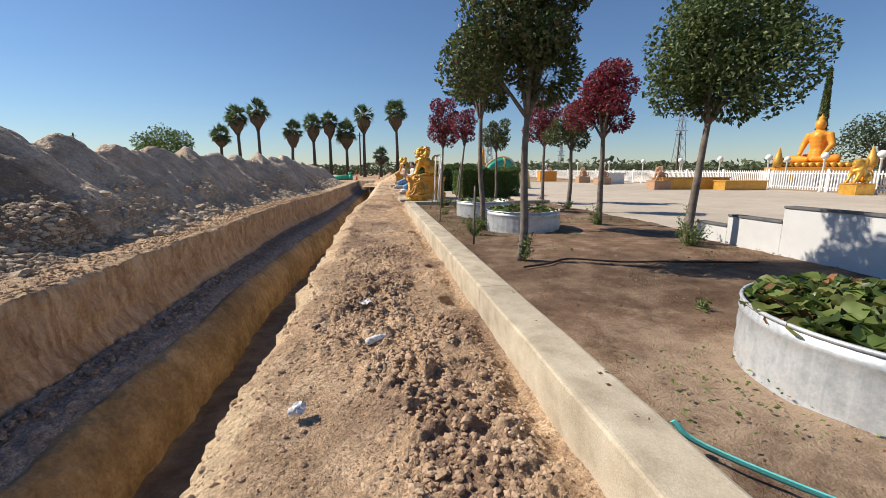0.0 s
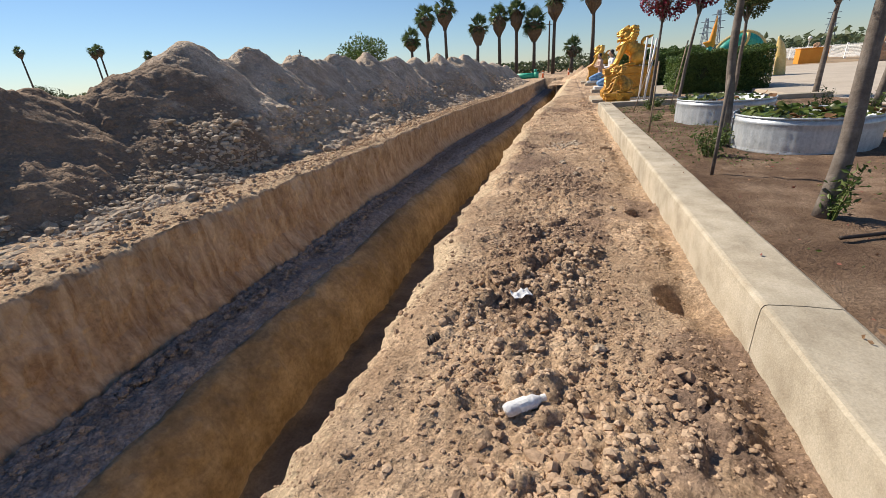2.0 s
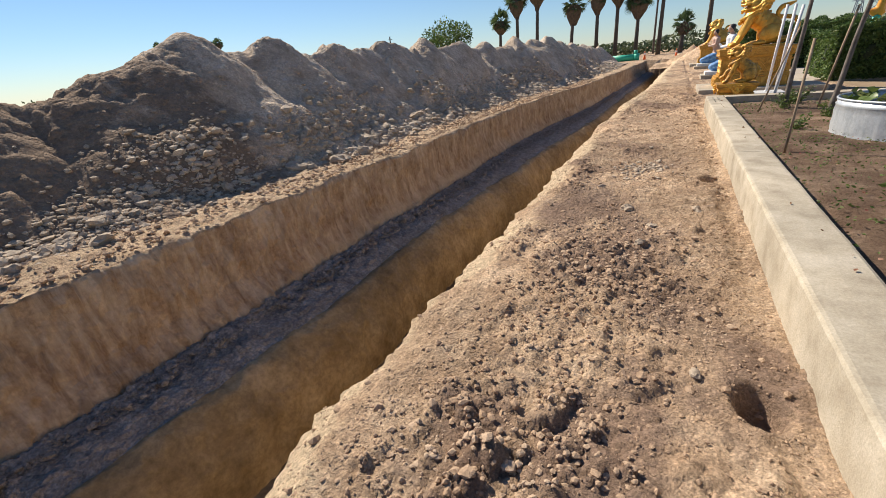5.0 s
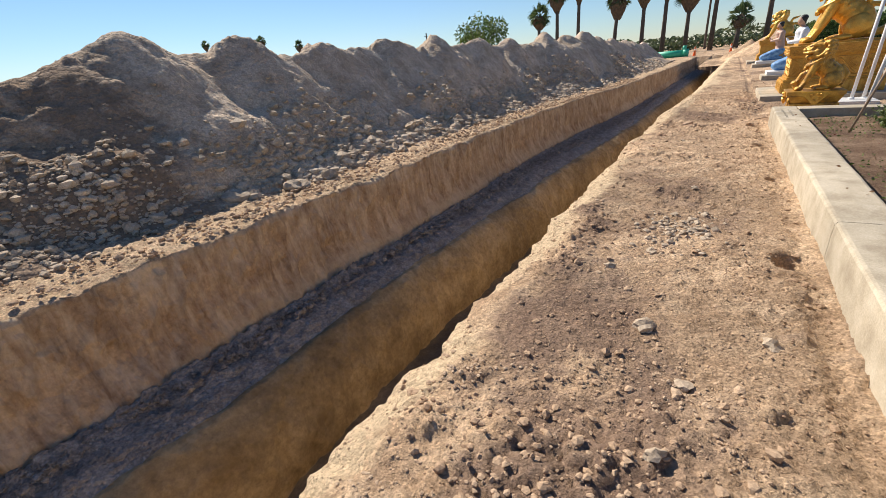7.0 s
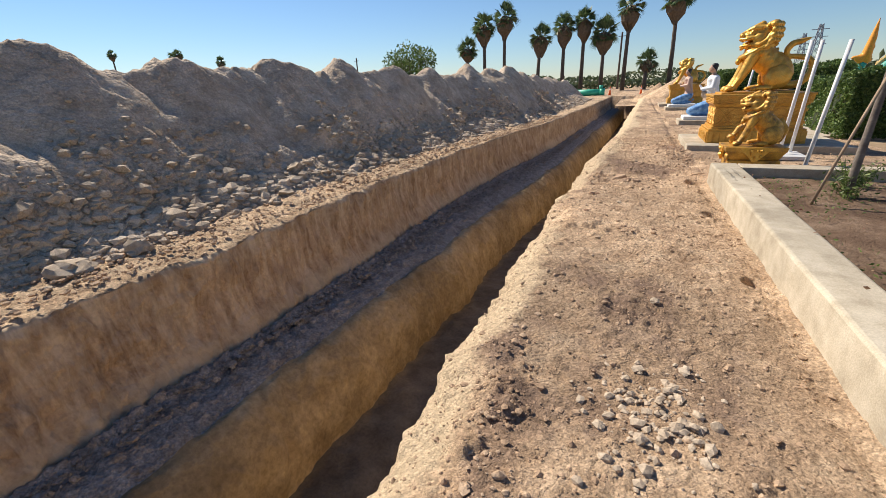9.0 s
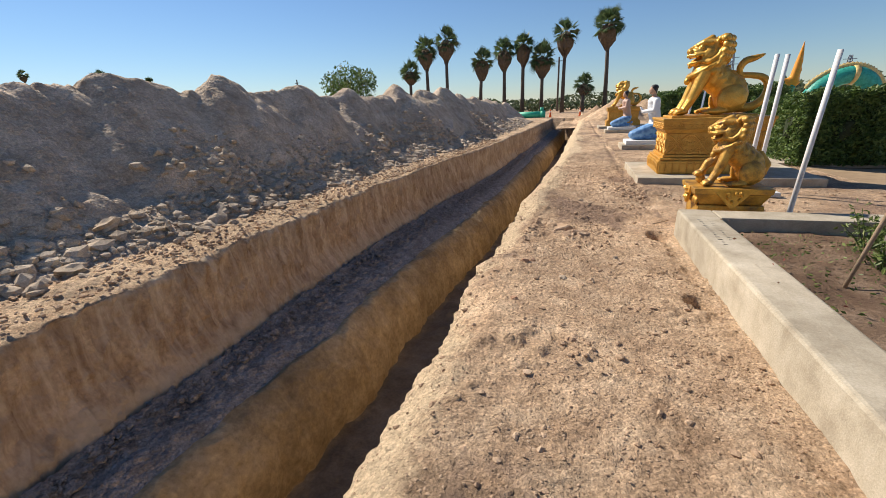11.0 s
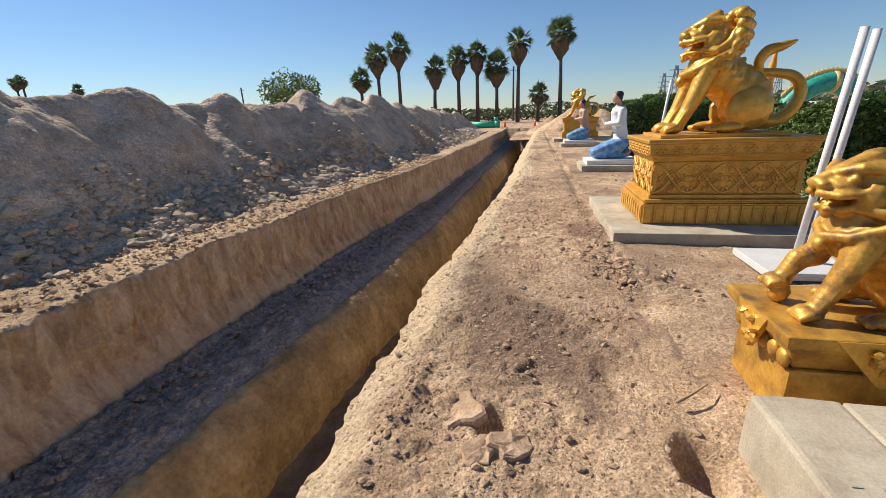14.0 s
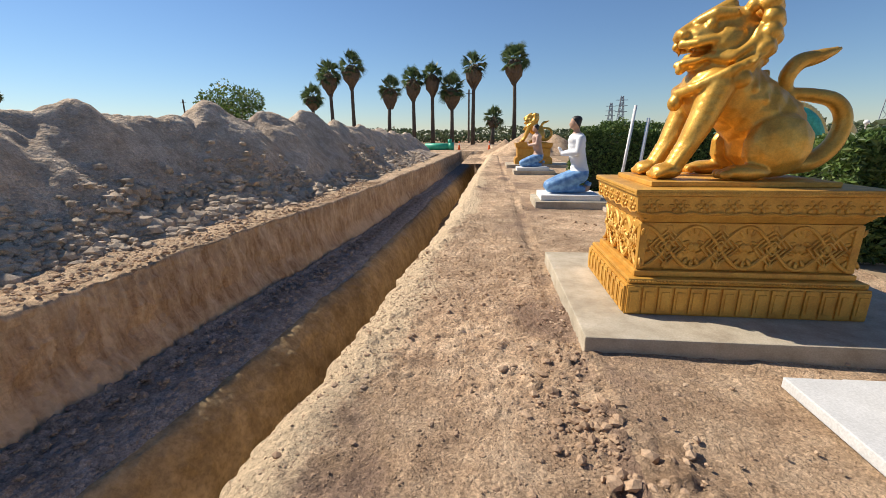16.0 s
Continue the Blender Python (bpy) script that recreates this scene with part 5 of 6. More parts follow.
def stock_tank(x, y, r, h, label, lilies, seed, z=0.13):
    t = thing("stock_tank", x, y, z, label, "planter tank", "galvanised tanks")
    bm = bmesh.new()
    seg = 120
    prof = [(r, 0), (r + 0.006, 0.02), (r, 0.04)]
    prof += [(r, 0.06)] + [(r + (0.008 if k % 2 else 0.0), 0.06 + (h * 0.80 - 0.06) * k / 4) for k in range(1, 4)]
    prof += [(r, h * 0.80), (r + 0.012, h * 0.83), (r, h * 0.86), (r, h - 0.02), (r - 0.01, h - 0.02), (r - 0.02, h * 0.6), (r - 0.02, 0.03)]
    lathe(prof, seg, bm)
    for v in bm.verts:      # upright corrugations of the side
        zz = v.co.z / h
        if 0.12 < zz < 0.78:
            a = math.atan2(v.co.y, v.co.x)
            s = 1 + 0.006 * math.sin(a * 40)
            v.co.x *= s
            v.co.y *= s
    side = part("side", bm, STEEL, t, smooth=True)
    ring = [(r * math.cos(2 * math.pi * k / 64), r * math.sin(2 * math.pi * k / 64), h - 0.008) for k in range(65)]
    part("rolled_rim", tube(ring, 0.014, 8, False), STEEL, side, smooth=True)
    part("water", lathe([(r - 0.03, h * 0.55), (r - 0.03, h * 0.74)], 40), DARKMUD, t, "dark muddy water surface")
    g = random.Random(seed)
    bm, dry = bmesh.new(), bmesh.new()
    for k in range(lilies):
        a, rr = g.uniform(0, 6.283), r * math.sqrt(g.random()) * 0.96
        s = g.uniform(0.045, 0.095)
        c = Vector((rr * math.cos(a), rr * math.sin(a), h * 0.90 + g.uniform(0, 0.15) * (1 - 0.5 * rr / r)))
        m = Matrix.Translation(c) @ Euler((g.uniform(-0.6, 0.6), g.uniform(-0.6, 0.6), g.uniform(0, 6.28))).to_matrix().to_4x4()
        tgt = dry if g.random() < 0.10 or (rr > 0.9 * r and g.random() < 0.25) else bm
        mid = tgt.verts.new(m @ Vector((0, 0, -0.02)))
        rim = [tgt.verts.new(m @ Vector((s * math.cos(q), s * 0.86 * math.sin(q), 0.016 * math.sin(3 * q)))) for q in [0.25 + 5.78 * j / 10 for j in range(11)]]
        for p, q in zip(rim, rim[1:]):
            tgt.faces.new((mid, p, q))
    part("lily_leaves", bm, LEAF_LILY, t, "heaped green water lily leaves", smooth=True)
    part("dry_leaves", dry, DRYLEAF, t, "withered brown lily leaves", smooth=True)
    return t


stock_tank(3.29, 1.92, 0.92, 0.46, "round galvanised tank overflowing with green lily leaves", 780, 1)
stock_tank(3.24, 8.95, 0.80, 0.46, "round galvanised tank planter with low lily leaves", 170, 2)
stock_tank(3.12, 11.8, 0.82, 0.46, "round galvanised tank planter behind the trees", 60, 3)


def hedge(x0, x1, y0, y1, h, seed, n):
    t = thing("hedge", (x0 + x1) / 2, (y0 + y1) / 2, 0, "dense clipped dark green hedge with uneven top", "hedge", "hedges")
    g = np.random.default_rng(seed)
    w, d = (x1 - x0) / 2, (y1 - y0) / 2
    # near-black balls fill the hedge; their colour stands in for its inner shade
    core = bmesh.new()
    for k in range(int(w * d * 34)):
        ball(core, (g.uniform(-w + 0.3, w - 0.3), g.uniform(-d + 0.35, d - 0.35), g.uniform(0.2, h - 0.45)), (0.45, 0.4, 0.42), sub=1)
    part("shade_core", core, material("hedge_shade_dark", [(0.02, 0.028, 0.012), (0.035, 0.045, 0.02)], 5, 0.95), t)["kind"] = "stuff"
    side = g.uniform(0, 1, n)
    px, py, pz = g.uniform(-w, w, n), g.uniform(-d, d, n), g.uniform(0.02, h, n)
    top = side < 0.40
    pz[top] = h - np.abs(g.normal(0, 0.08, top.sum()))
    fr = (side >= 0.40) & (side < 0.85)
    py[fr] = -d + np.abs(g.normal(0, 0.10, fr.sum()))
    lf = side >= 0.85
    px[lf] = -w + np.abs(g.normal(0, 0.10, lf.sum()))
    bulge = fbm(px * 1.6 + x0, py * 1.6 + pz * 1.4, seed, 3)
    pz = pz + 0.42 * bulge * (pz / h) + 0.10 * fbm(px * 6, py * 6, seed + 3, 2) * (pz / h)
    py = py - 0.22 * bulge * fr
    px = px - 0.2 * bulge * lf
    v, f = leaves(np.stack([px, py, pz], 1), 0.088, 0.9, 0.5, seed)
    mesh_object("foliage", v, f, LEAF_HEDGE, t, smooth=False)


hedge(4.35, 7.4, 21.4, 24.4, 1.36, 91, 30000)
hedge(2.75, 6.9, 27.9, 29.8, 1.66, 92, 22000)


# ---- stakes, poles, hose, litter ----
def pole(x, y, z, tip, r, mat, name, label, category, plate=None):
    t = thing(name, x, y, z, label, category, name + "s")
    part("shaft", tube([(0, 0, 0), tuple(c * 0.5 for c in tip), tip], r, 12), mat, t, smooth=True)
    if plate:
        foot = part("base_plate", box(-plate, plate, -plate, plate, -0.07, -0.001, 0.008), PLATE, t)
        part("collar", lathe([(r * 1.7, 0), (r * 1.6, 0.03), (r * 1.1, 0.04)], 16), mat, foot)
    return t


pole(2.50, 18.28, 0.09, (0.06, -0.10, 1.92), 0.03, PLASTIC, "plastic_pole", "white plastic pipe standing on a white base plate", "pole", 0.36)
pole(2.72, 18.5, 0.06, (0.03, -0.15, 1.95), 0.03, PLASTIC, "plastic_pole", "white plastic pipe standing beside the pedestal slab", "pole", 0.2)
pole(2.36, 16.42, 0.05, (0.22, 0.2, 1.85), 0.028, PLASTIC, "plastic_pole", "white plastic pipe leaning beside the kerb", "pole", 0.33)
pole(3.02, 25.3, 0.07, (0.22, 0.1, 2.0), 0.03, PLASTIC, "plastic_pole", "one of two white plastic pipes before the hedge", "pole", 0.2)
pole(3.32, 25.2, 0.07, (0.16, 0.1, 1.75), 0.03, PLASTIC, "plastic_pole", "one of two white plastic pipes before the hedge", "pole", 0.2)
pole(1.73, 7.21, 0.13, (0.02, 0.05, 1.05), 0.018, BARK, "tree_stake", "dark wooden tree stake in the bed", "stake")
pole(1.80, 14.1, 0.13, (0.36, 0.1, 1.35), 0.014, STAKE, "tree_stake", "thin bare wooden stake leaning in the bed", "stake")
pole(2.72, 14.5, 0.13, (0.22, 0.05, 1.6), 0.016, STAKE, "tree_stake", "thin wooden stake among the weeds", "stake")
pole(1.62, 10.6, 0.13, (0.05, 0.1, 1.2), 0.014, STAKE, "tree_stake", "thin bare wooden stake near the kerb", "stake")


def small_things():
    pts = curve_points([(1.95, 5.2, 0.19), (2.35, 5.38, 0.18), (2.8, 5.62, 0.185), (3.4, 5.35, 0.18), (4.1, 5.2, 0.19), (5.3, 5.0, 0.18)], 8)
    tagged(part("drip_hose", tube(pts, 0.014, 7), HOSE, smooth=True), "dark drip hose lying on the bed soil", "hose")
    pts = [(1.40, 1.62, 0.30), (1.50, 1.52, 0.225), (1.85, 1.10, 0.20), (2.4, 0.55, 0.19)]
    bm = bmesh.new()
    add_tube(bm, curve_points(pts, 6), 0.022, 6, True, 0.35)
    tagged(part("teal_strap", bm, TEALTAPE), "flat teal strap lying over kerb and soil", "strap")
    bottle = thing("plastic_bottle", 0.01, 3.40, 0.05, "crushed clear white plastic bottle on the clods", "bottle", rz=35)
    body = part("bottle_body", tube([(-0.09, 0, 0), (-0.07, 0, 0.004), (0.0, 0.004, 0), (0.05, 0, 0.004), (0.075, 0, 0.006), (0.085, 0, 0.006)], [0.026, 0.032, 0.028, 0.032, 0.016, 0.013], 14), RUBBISH, bottle, smooth=True)
    part("bottle_label", tube([(-0.03, 0.002, 0), (0.015, 0.004, 0.001)], 0.0335, 14), WHITE, body, "pale printed label")
    part("bottle_cap", tube([(0.086, 0, 0.006), (0.105, 0, 0.006)], 0.016, 12), WHITE, body)
    v, f = lumps(np.array([[-0.455, 2.405, 0.035], [-0.44, 2.43, 0.055], [-0.47, 2.39, 0.05]]), np.array([0.05, 0.04, 0.035]), 3, True)
    tagged(mesh_object("crumpled_wrapper", v, f, RUBBISH, smooth=False), "crumpled white plastic wrapper on bare soil", "litter")
    for i, (x, y, s) in enumerate(((0.35, 3.9, 0.04), (0.13, 8.64, 0.05), (0.70, 8.72, 0.045), (0.29, 7.73, 0.04), (0.35, 8.22, 0.035), (0.02, 9.65, 0.045), (0.22, 5.3, 0.035), (0.62, 6.3, 0.03), (0.2, 11.4, 0.04), (-0.14, 14.28, 0.035), (0.35, 14.9, 0.035), (-0.2, 9.3, 0.035), (0.05, 17.6, 0.035))):
        v, f = lumps(np.array([[0, 0, 0.0]]), np.array([s]), 40 + i, True)
        ob = mesh_object("stone", v, f, STONE, smooth=False)
        ob.location = (x, y, float(path_height(np.array([x]), np.array([y]))[0]))
        tagged(ob, "pale angular stone lying on the path", "stone", "loose stones")
    for i, (x, y, w, lift) in enumerate(((-0.24, 15.86, 0.12, -12), (0.04, 15.66, 0.08, 7), (-0.10, 15.60, 0.07, -5))):
        g = np.random.default_rng(60 + i)
        n = 14
        a = np.arange(n) * 2 * math.pi / n
        r = w * (0.75 + 0.5 * g.uniform(0, 1, n))
        rim = np.stack([1.25 * r * np.cos(a), r * np.sin(a)], 1)
        rows = [np.column_stack([rim * 1.0, np.full(n, -0.035)]), np.column_stack([rim * 1.02, np.full(n, 0.010)]), np.column_stack([rim * 0.92, 0.018 + 0.006 * g.uniform(-1, 1, n)]), np.column_stack([rim * 0.5, 0.018 + 0.010 * g.uniform(-1, 1, n)])]
        v = np.concatenate(rows + [np.array([[0, 0, 0.02], [0, 0, -0.035]])])
        f = [(q * n + k, q * n + (k + 1) % n, (q + 1) * n + (k + 1) % n, (q + 1) * n + k) for q in range(3) for k in range(n)]
        f += [(3 * n + k, 3 * n + (k + 1) % n, 4 * n) for k in range(n)] + [((k + 1) % n, k, 4 * n + 1) for k in range(n)]
        ob = mesh_object("soil_slab", v, f, CLOD, smooth=False)
        ob.matrix_basis = pose(x, y, 0.012 + float(path_height(np.array([x]), np.array([y]))[0]), 3, 1.5 * lift, 25 * i)
        tagged(ob, "cracked flat slab of dry soil tilted up", "soil slab", "cracked slabs")
    for i, (x, y, s) in enumerate(((-0.51, 14.59, 0.045), (-0.44, 14.66, 0.03), (-0.5, 13.75, 0.03))):
        v, f = lumps(np.array([[0, 0, 0.0]]), np.array([s]), 70 + i, True)
        ob = mesh_object("brick_fragment", v, f, TERRA, smooth=False)
        ob.location = (x, y, float(path_height(np.array([x]), np.array([y]))[0]))
        tagged(ob, "broken red brick fragment in the path soil", "brick", "brick fragments")
    stick = curve_points([(0.86, 16.05, 0.05), (0.95, 16.12, 0.055), (1.06, 16.22, 0.06)], 4)
    tagged(part("dry_stick", tube(stick, [0.010 - 0.0007 * k for k in range(9)], 6), STAKE, smooth=True), "short dry stick lying on the churned soil", "stick")
    bm = bmesh.new()
    for k in range(6):
        add_tube(bm, curve_points([(-0.10 + 0.03 * k, -0.05, 0.01), (-0.06 + 0.025 * k, 0.0, 0.035 + 0.01 * (k % 3)), (-0.02 + 0.02 * k, 0.06, 0.012)], 3), 0.02, 6, True, 0.35)
    rag = part("torn_rag", bm, HOSE)
    rag.matrix_basis = pose(-0.54, 3.85, float(path_height(np.array([-0.54]), np.array([3.85]))[0]), 0, 0, 60) @ Matrix.Diagonal((0.55, 0.55, 0.55, 1))
    tagged(rag, "torn dark plastic rag among the clods", "litter")
    bm = box(-0.06, 0.06, -0.04, 0.04, 0.0, 0.006, 0.002)
    bmesh.ops.subdivide_edges(bm, edges=bm.edges, cuts=4, use_grid_fill=True)
    for v in bm.verts:
        v.co.z += 0.035 * noise.noise((v.co.x * 22, v.co.y * 22, 3.0)) + 0.03
    scrap = part("paper_scrap", bm, RUBBISH)
    scrap.matrix_basis = pose(-0.09, 4.31, float(path_height(np.array([-0.09]), np.array([4.31]))[0]), 0, 0, 30)
    tagged(scrap, "crumpled white paper scrap on the clods", "litter")
    # big stones at the foot of the heaps
    g = random.Random(8)
    shapes = []
    for i in range(9):
        v, f = lumps(np.array([[0, 0, 0.0]]), np.array([1.0]), 200 + i, True)
        shapes.append((v, f))
    made = []
    g = random.Random(8)
    for i in range(190):
        y = 3.2 + 27 * g.random() ** 1.1
        x = -4.72 + float(bend(np.array(y))) - 0.95 * g.random() ** 1.2
        s = (0.045 + 0.10 * g.random() ** 2.2) * (0.8 if y < 9 else 1.0)
        if i < 9:
            ob = mesh_object("boulder", *shapes[i], STONE, smooth=False)
            made.append(ob.data)
        else:
            ob = new("boulder", made[i % 9])
        z = max(0.02, float(heap_surface(np.array([x]), np.array([y]))[0]))
        ob.matrix_basis = pose(x, y, z, g.uniform(-15, 15), g.uniform(-15, 15), g.uniform(0, 360)) @ Matrix.Diagonal((s, s, s, 1))
        tagged(ob, "pale rough stone at the foot of the heaps", "stone", "heap boulders")


small_things()


# ---- distance: palms, trees, cones, pipe, heap, fence, shrine ----
def fan_palm(x, y, h, seed, crown=1.0, skirt=2.6, label="tall fan palm with a brown skirt of dead fronds"):
    r = random.Random(seed)
    t = thing("fan_palm", x, y, -0.05, label, "palm tree", "fan palms", rz=r.uniform(0, 360))
    bend = r.uniform(-0.35, 0.35)
    part("trunk", tube([(0, 0, 0), (bend * 0.3, 0, h * 0.5), (bend, 0, h)], [0.36, 0.28, 0.24], 10), PALM_BARK, t, smooth=True)
    top = Vector((bend, 0, h))
    if skirt:
        bm = lathe([(0.27, -skirt), (0.42, -skirt * 0.90), (0.62 * crown, -skirt * 0.55), (0.72 * crown, -skirt * 0.22), (0.45 * crown, 0.1), (0.2, 0.35)], 18, at=top)
        for v in bm.verts:
            v.co += Vector((r.uniform(-0.12, 0.12), r.uniform(-0.12, 0.12), r.uniform(-0.25, 0.25)))
        part("dead_skirt", bm, THATCH, t)
    bm = bmesh.new()
    count = 38
    for k in range(count):
        a = k * 2.399
        el = math.radians(86 - 136 * (k / count) ** 0.9 + r.uniform(-9, 9))
        d = Vector((math.cos(a) * math.cos(el), math.sin(a) * math.cos(el), math.sin(el) * (1.15 if el > 0 else 0.9)))
        stem = r.uniform(0.30, 0.62) * crown
        c = top + d * stem + Vector((0, 0, 0.15))
        add_tube(bm, [top, c], [0.035, 0.025], 3, False)
        side = d.cross(Vector((0, 0, 1))).normalized() if abs(d.z) < 0.99 else Vector((1, 0, 0))
        side = Matrix.Rotation(r.uniform(-1.2, 1.2), 3, d.normalized()) @ side
        up = side.cross(d)
        L = r.uniform(0.72, 1.02) * crown
        for j in range(-5, 6):
            b = j * 0.145
            e = d * math.cos(b) + side * math.sin(b)
            tip = c + e * L * (1 - 0.045 * abs(j)) - Vector((0, 0, (0.10 + 0.02 * abs(j)) * L)) + up * 0.04 * j
            w = (side * math.cos(b) - d * math.sin(b)) * 0.042 * crown
            bm.faces.new([bm.verts.new(q) for q in (c, c + e * L * 0.5 - w, tip, c + e * L * 0.5 + w)])
    part("fronds", bm, LEAF_PALM, t)
    return t


def place_palms():
    # bearing (x / y at 85 m), height, skirt
    rows = ((-29.2, 86, 7.6, 1.8, 0.95), (-25.9, 86, 11.0, 3.0, 1.0), (-22.4, 86, 12.1, 3.2, 1.05), (-16.6, 86, 8.6, 2.9, 0.95), (-12.5, 86, 9.8, 2.8, 0.9), (-9.5, 86, 10.5, 3.0, 0.9),
            (-6.4, 86, 8.4, 2.9, 1.1), (-3.1, 86, 11.7, 3.2, 1.0), (0.0, 86, 4.0, 1.4, 0.8), (3.4, 86, 12.3, 3.2, 1.1))
    for i, (x, y, h, s, c) in enumerate(rows):
        fan_palm(x + 0.55 + 0.013 * (x + 15), y, h - 0.1, 300 + i, c * 1.8, s)
    for i, (x, y, h) in enumerate(((-150, 120, 16), (-154, 121, 15.5), (-130, 120, 12.5), (-184, 118, 18))):
        fan_palm(x, y, h, 330 + i, 1.5, 2.0, "distant fan palm standing in hazy fields")


place_palms()


def round_tree(x, y, h, r, seed, n, label, leaf=0.35, mat=None, name="field_tree"):
    t = thing(name, x, y, -0.05, label, "tree", name + "s")
    g = random.Random(seed)
    stem = part("trunk", tube([(0, 0, 0), (0.1, 0, h * 0.35), (0, 0.1, h * 0.6)], [0.28, 0.22, 0.1], 8), BARK, t, smooth=True)
    cl = []
    for k in range(11):
        a, rr = 2.4 * k, r * g.uniform(0.2, 0.75)
        br = r * g.uniform(0.30, 0.5)
        c = (math.cos(a) * rr, math.sin(a) * rr, h * g.uniform(0.42, 0.85))
        cl.append((*c, br, br * 0.85))
        part("limb", tube([(0, 0, h * 0.3), c], [0.12, 0.03], 5), BARK, stem)
    v, f = leaves(crown_points(cl, n, seed), leaf, 0.9, 0.55, seed)
    mesh_object("crown", v, f, mat or LEAF_FAR, t, smooth=False)


round_tree(-27.0, 60, 6.6, 4.2, 401, 3600, "bushy green tree behind the soil heaps", 0.32, LEAF_HEDGE)
round_tree(48, 34, 7.0, 4.5, 402, 3600, "green tree beyond the white fence", 0.3)
round_tree(-120, 108, 5.5, 4.5, 403, 900, "hazy round tree far across the fields", 0.6)
round_tree(-170, 112, 6.5, 5.0, 404, 900, "hazy round tree far across the fields", 0.6)
round_tree(-128, 100, 4.0, 4.0, 405, 700, "hazy bush far across the fields", 0.6)


def far_line():
    g = np.random.default_rng(500)
    parts_v, parts_f, base = [], [], 0
    for x0, x1, y0, y1, h, n, s in ((-60, 70, 100, 108, 2.6, 9000, 0.7), (-420, 460, 300, 330, 7.0, 9000, 2.6), (60, 420, 120, 300, 6.0, 5000, 2.4), (-420, -150, 150, 260, 5.0, 3500, 2.2)):
        x = g.uniform(x0, x1, n)
        y = g.uniform(y0, y1, n)
        z = h * (0.75 + 0.5 * fbm(x * 0.06, y * 0.02, 501, 3)) * g.uniform(0, 1, n) ** 0.6
        v, f = leaves(np.stack([x, y, z], 1), s, 0.6, 0.6, 502 + base % 7)
        parts_v.append(v), parts_f.append(f + base)
        base += len(v)
    tagged(mesh_object("far_orchard", np.concatenate(parts_v), np.concatenate(parts_f), LEAF_FAR, smooth=False), "long low line of orchard trees at the horizon", "trees", kind="stuff")


far_line()


def cone(x, y):
    t = thing("traffic_cone", x, y, 0.0, "orange traffic cone near the trench end", "cone", "traffic cones")
    part("cone_base", box(-0.18, 0.18, -0.18, 0.18, 0, 0.04, 0.01), CONE, t)
    body = part("cone_body", lathe([(0.14, 0.041), (0.10, 0.35), (0.04, 0.86), (0.03, 0.9)], 14), CONE, t, smooth=True)
    part("white_band", lathe([(0.083, 0.52), (0.067, 0.66)], 14), WHITE, body, "white reflective band")


for x, y in ((-2.9, 62), (0.3, 61), (2.1, 60), (-9.5, 64), (-7.8, 63)):
    cone(x, y)


def far_site():
    t = thing("sewer_pipe", -4.8, 61, 0.0, "short lengths of green plastic pipe by the trench", "pipe")
    part("pipe_length", tube([(-1.6, 0, 0.35), (1.3, 0, 0.35)], 0.34, 18), PIPE_GREEN, t, smooth=True)
    part("pipe_bell", tube([(0.9, 0, 0.35), (1.4, 0, 0.35)], 0.42, 18), PIPE_GREEN, t, smooth=True)
    part("upright_pipe", tube([(1.0, 0, 0.6), (1.0, 0, 1.1)], 0.2, 14), PIPE_GREEN, t, smooth=True)
    xs, ys = np.linspace(-1.5, 16, 80), np.linspace(44, 57, 60)
    X, Y = np.meshgrid(xs, ys)
    H = np.full(X.shape, -0.3)
    for px, py, ph in ((3.2, 50, 1.75), (5.4, 50.5, 1.5), (8, 51, 1.6), (11, 50, 1.4), (1.6, 51.5, 1.1)):
        H = np.maximum(H, ph - 0.62 * np.hypot(X - px, Y - py))
    H = H + 0.22 * fbm(X * 1.4, Y * 1.4, 610, 4, 0.6)
    H = np.where((X < -1.2) | (Y < 44.5) | (X > 15.5) | (Y > 56.5), -0.3, H)
    i = np.arange(59)[:, None] * 80 + np.arange(79)[None]
    F = np.stack([i, i + 1, i + 81, i + 80], -1).reshape(-1, 4)
    tagged(mesh_object("far_soil_heap", np.stack([X, Y, H], -1).reshape(-1, 3), F, SOIL), "low heap of brown soil beyond the statues", "soil heap", kind="stuff")


far_site()


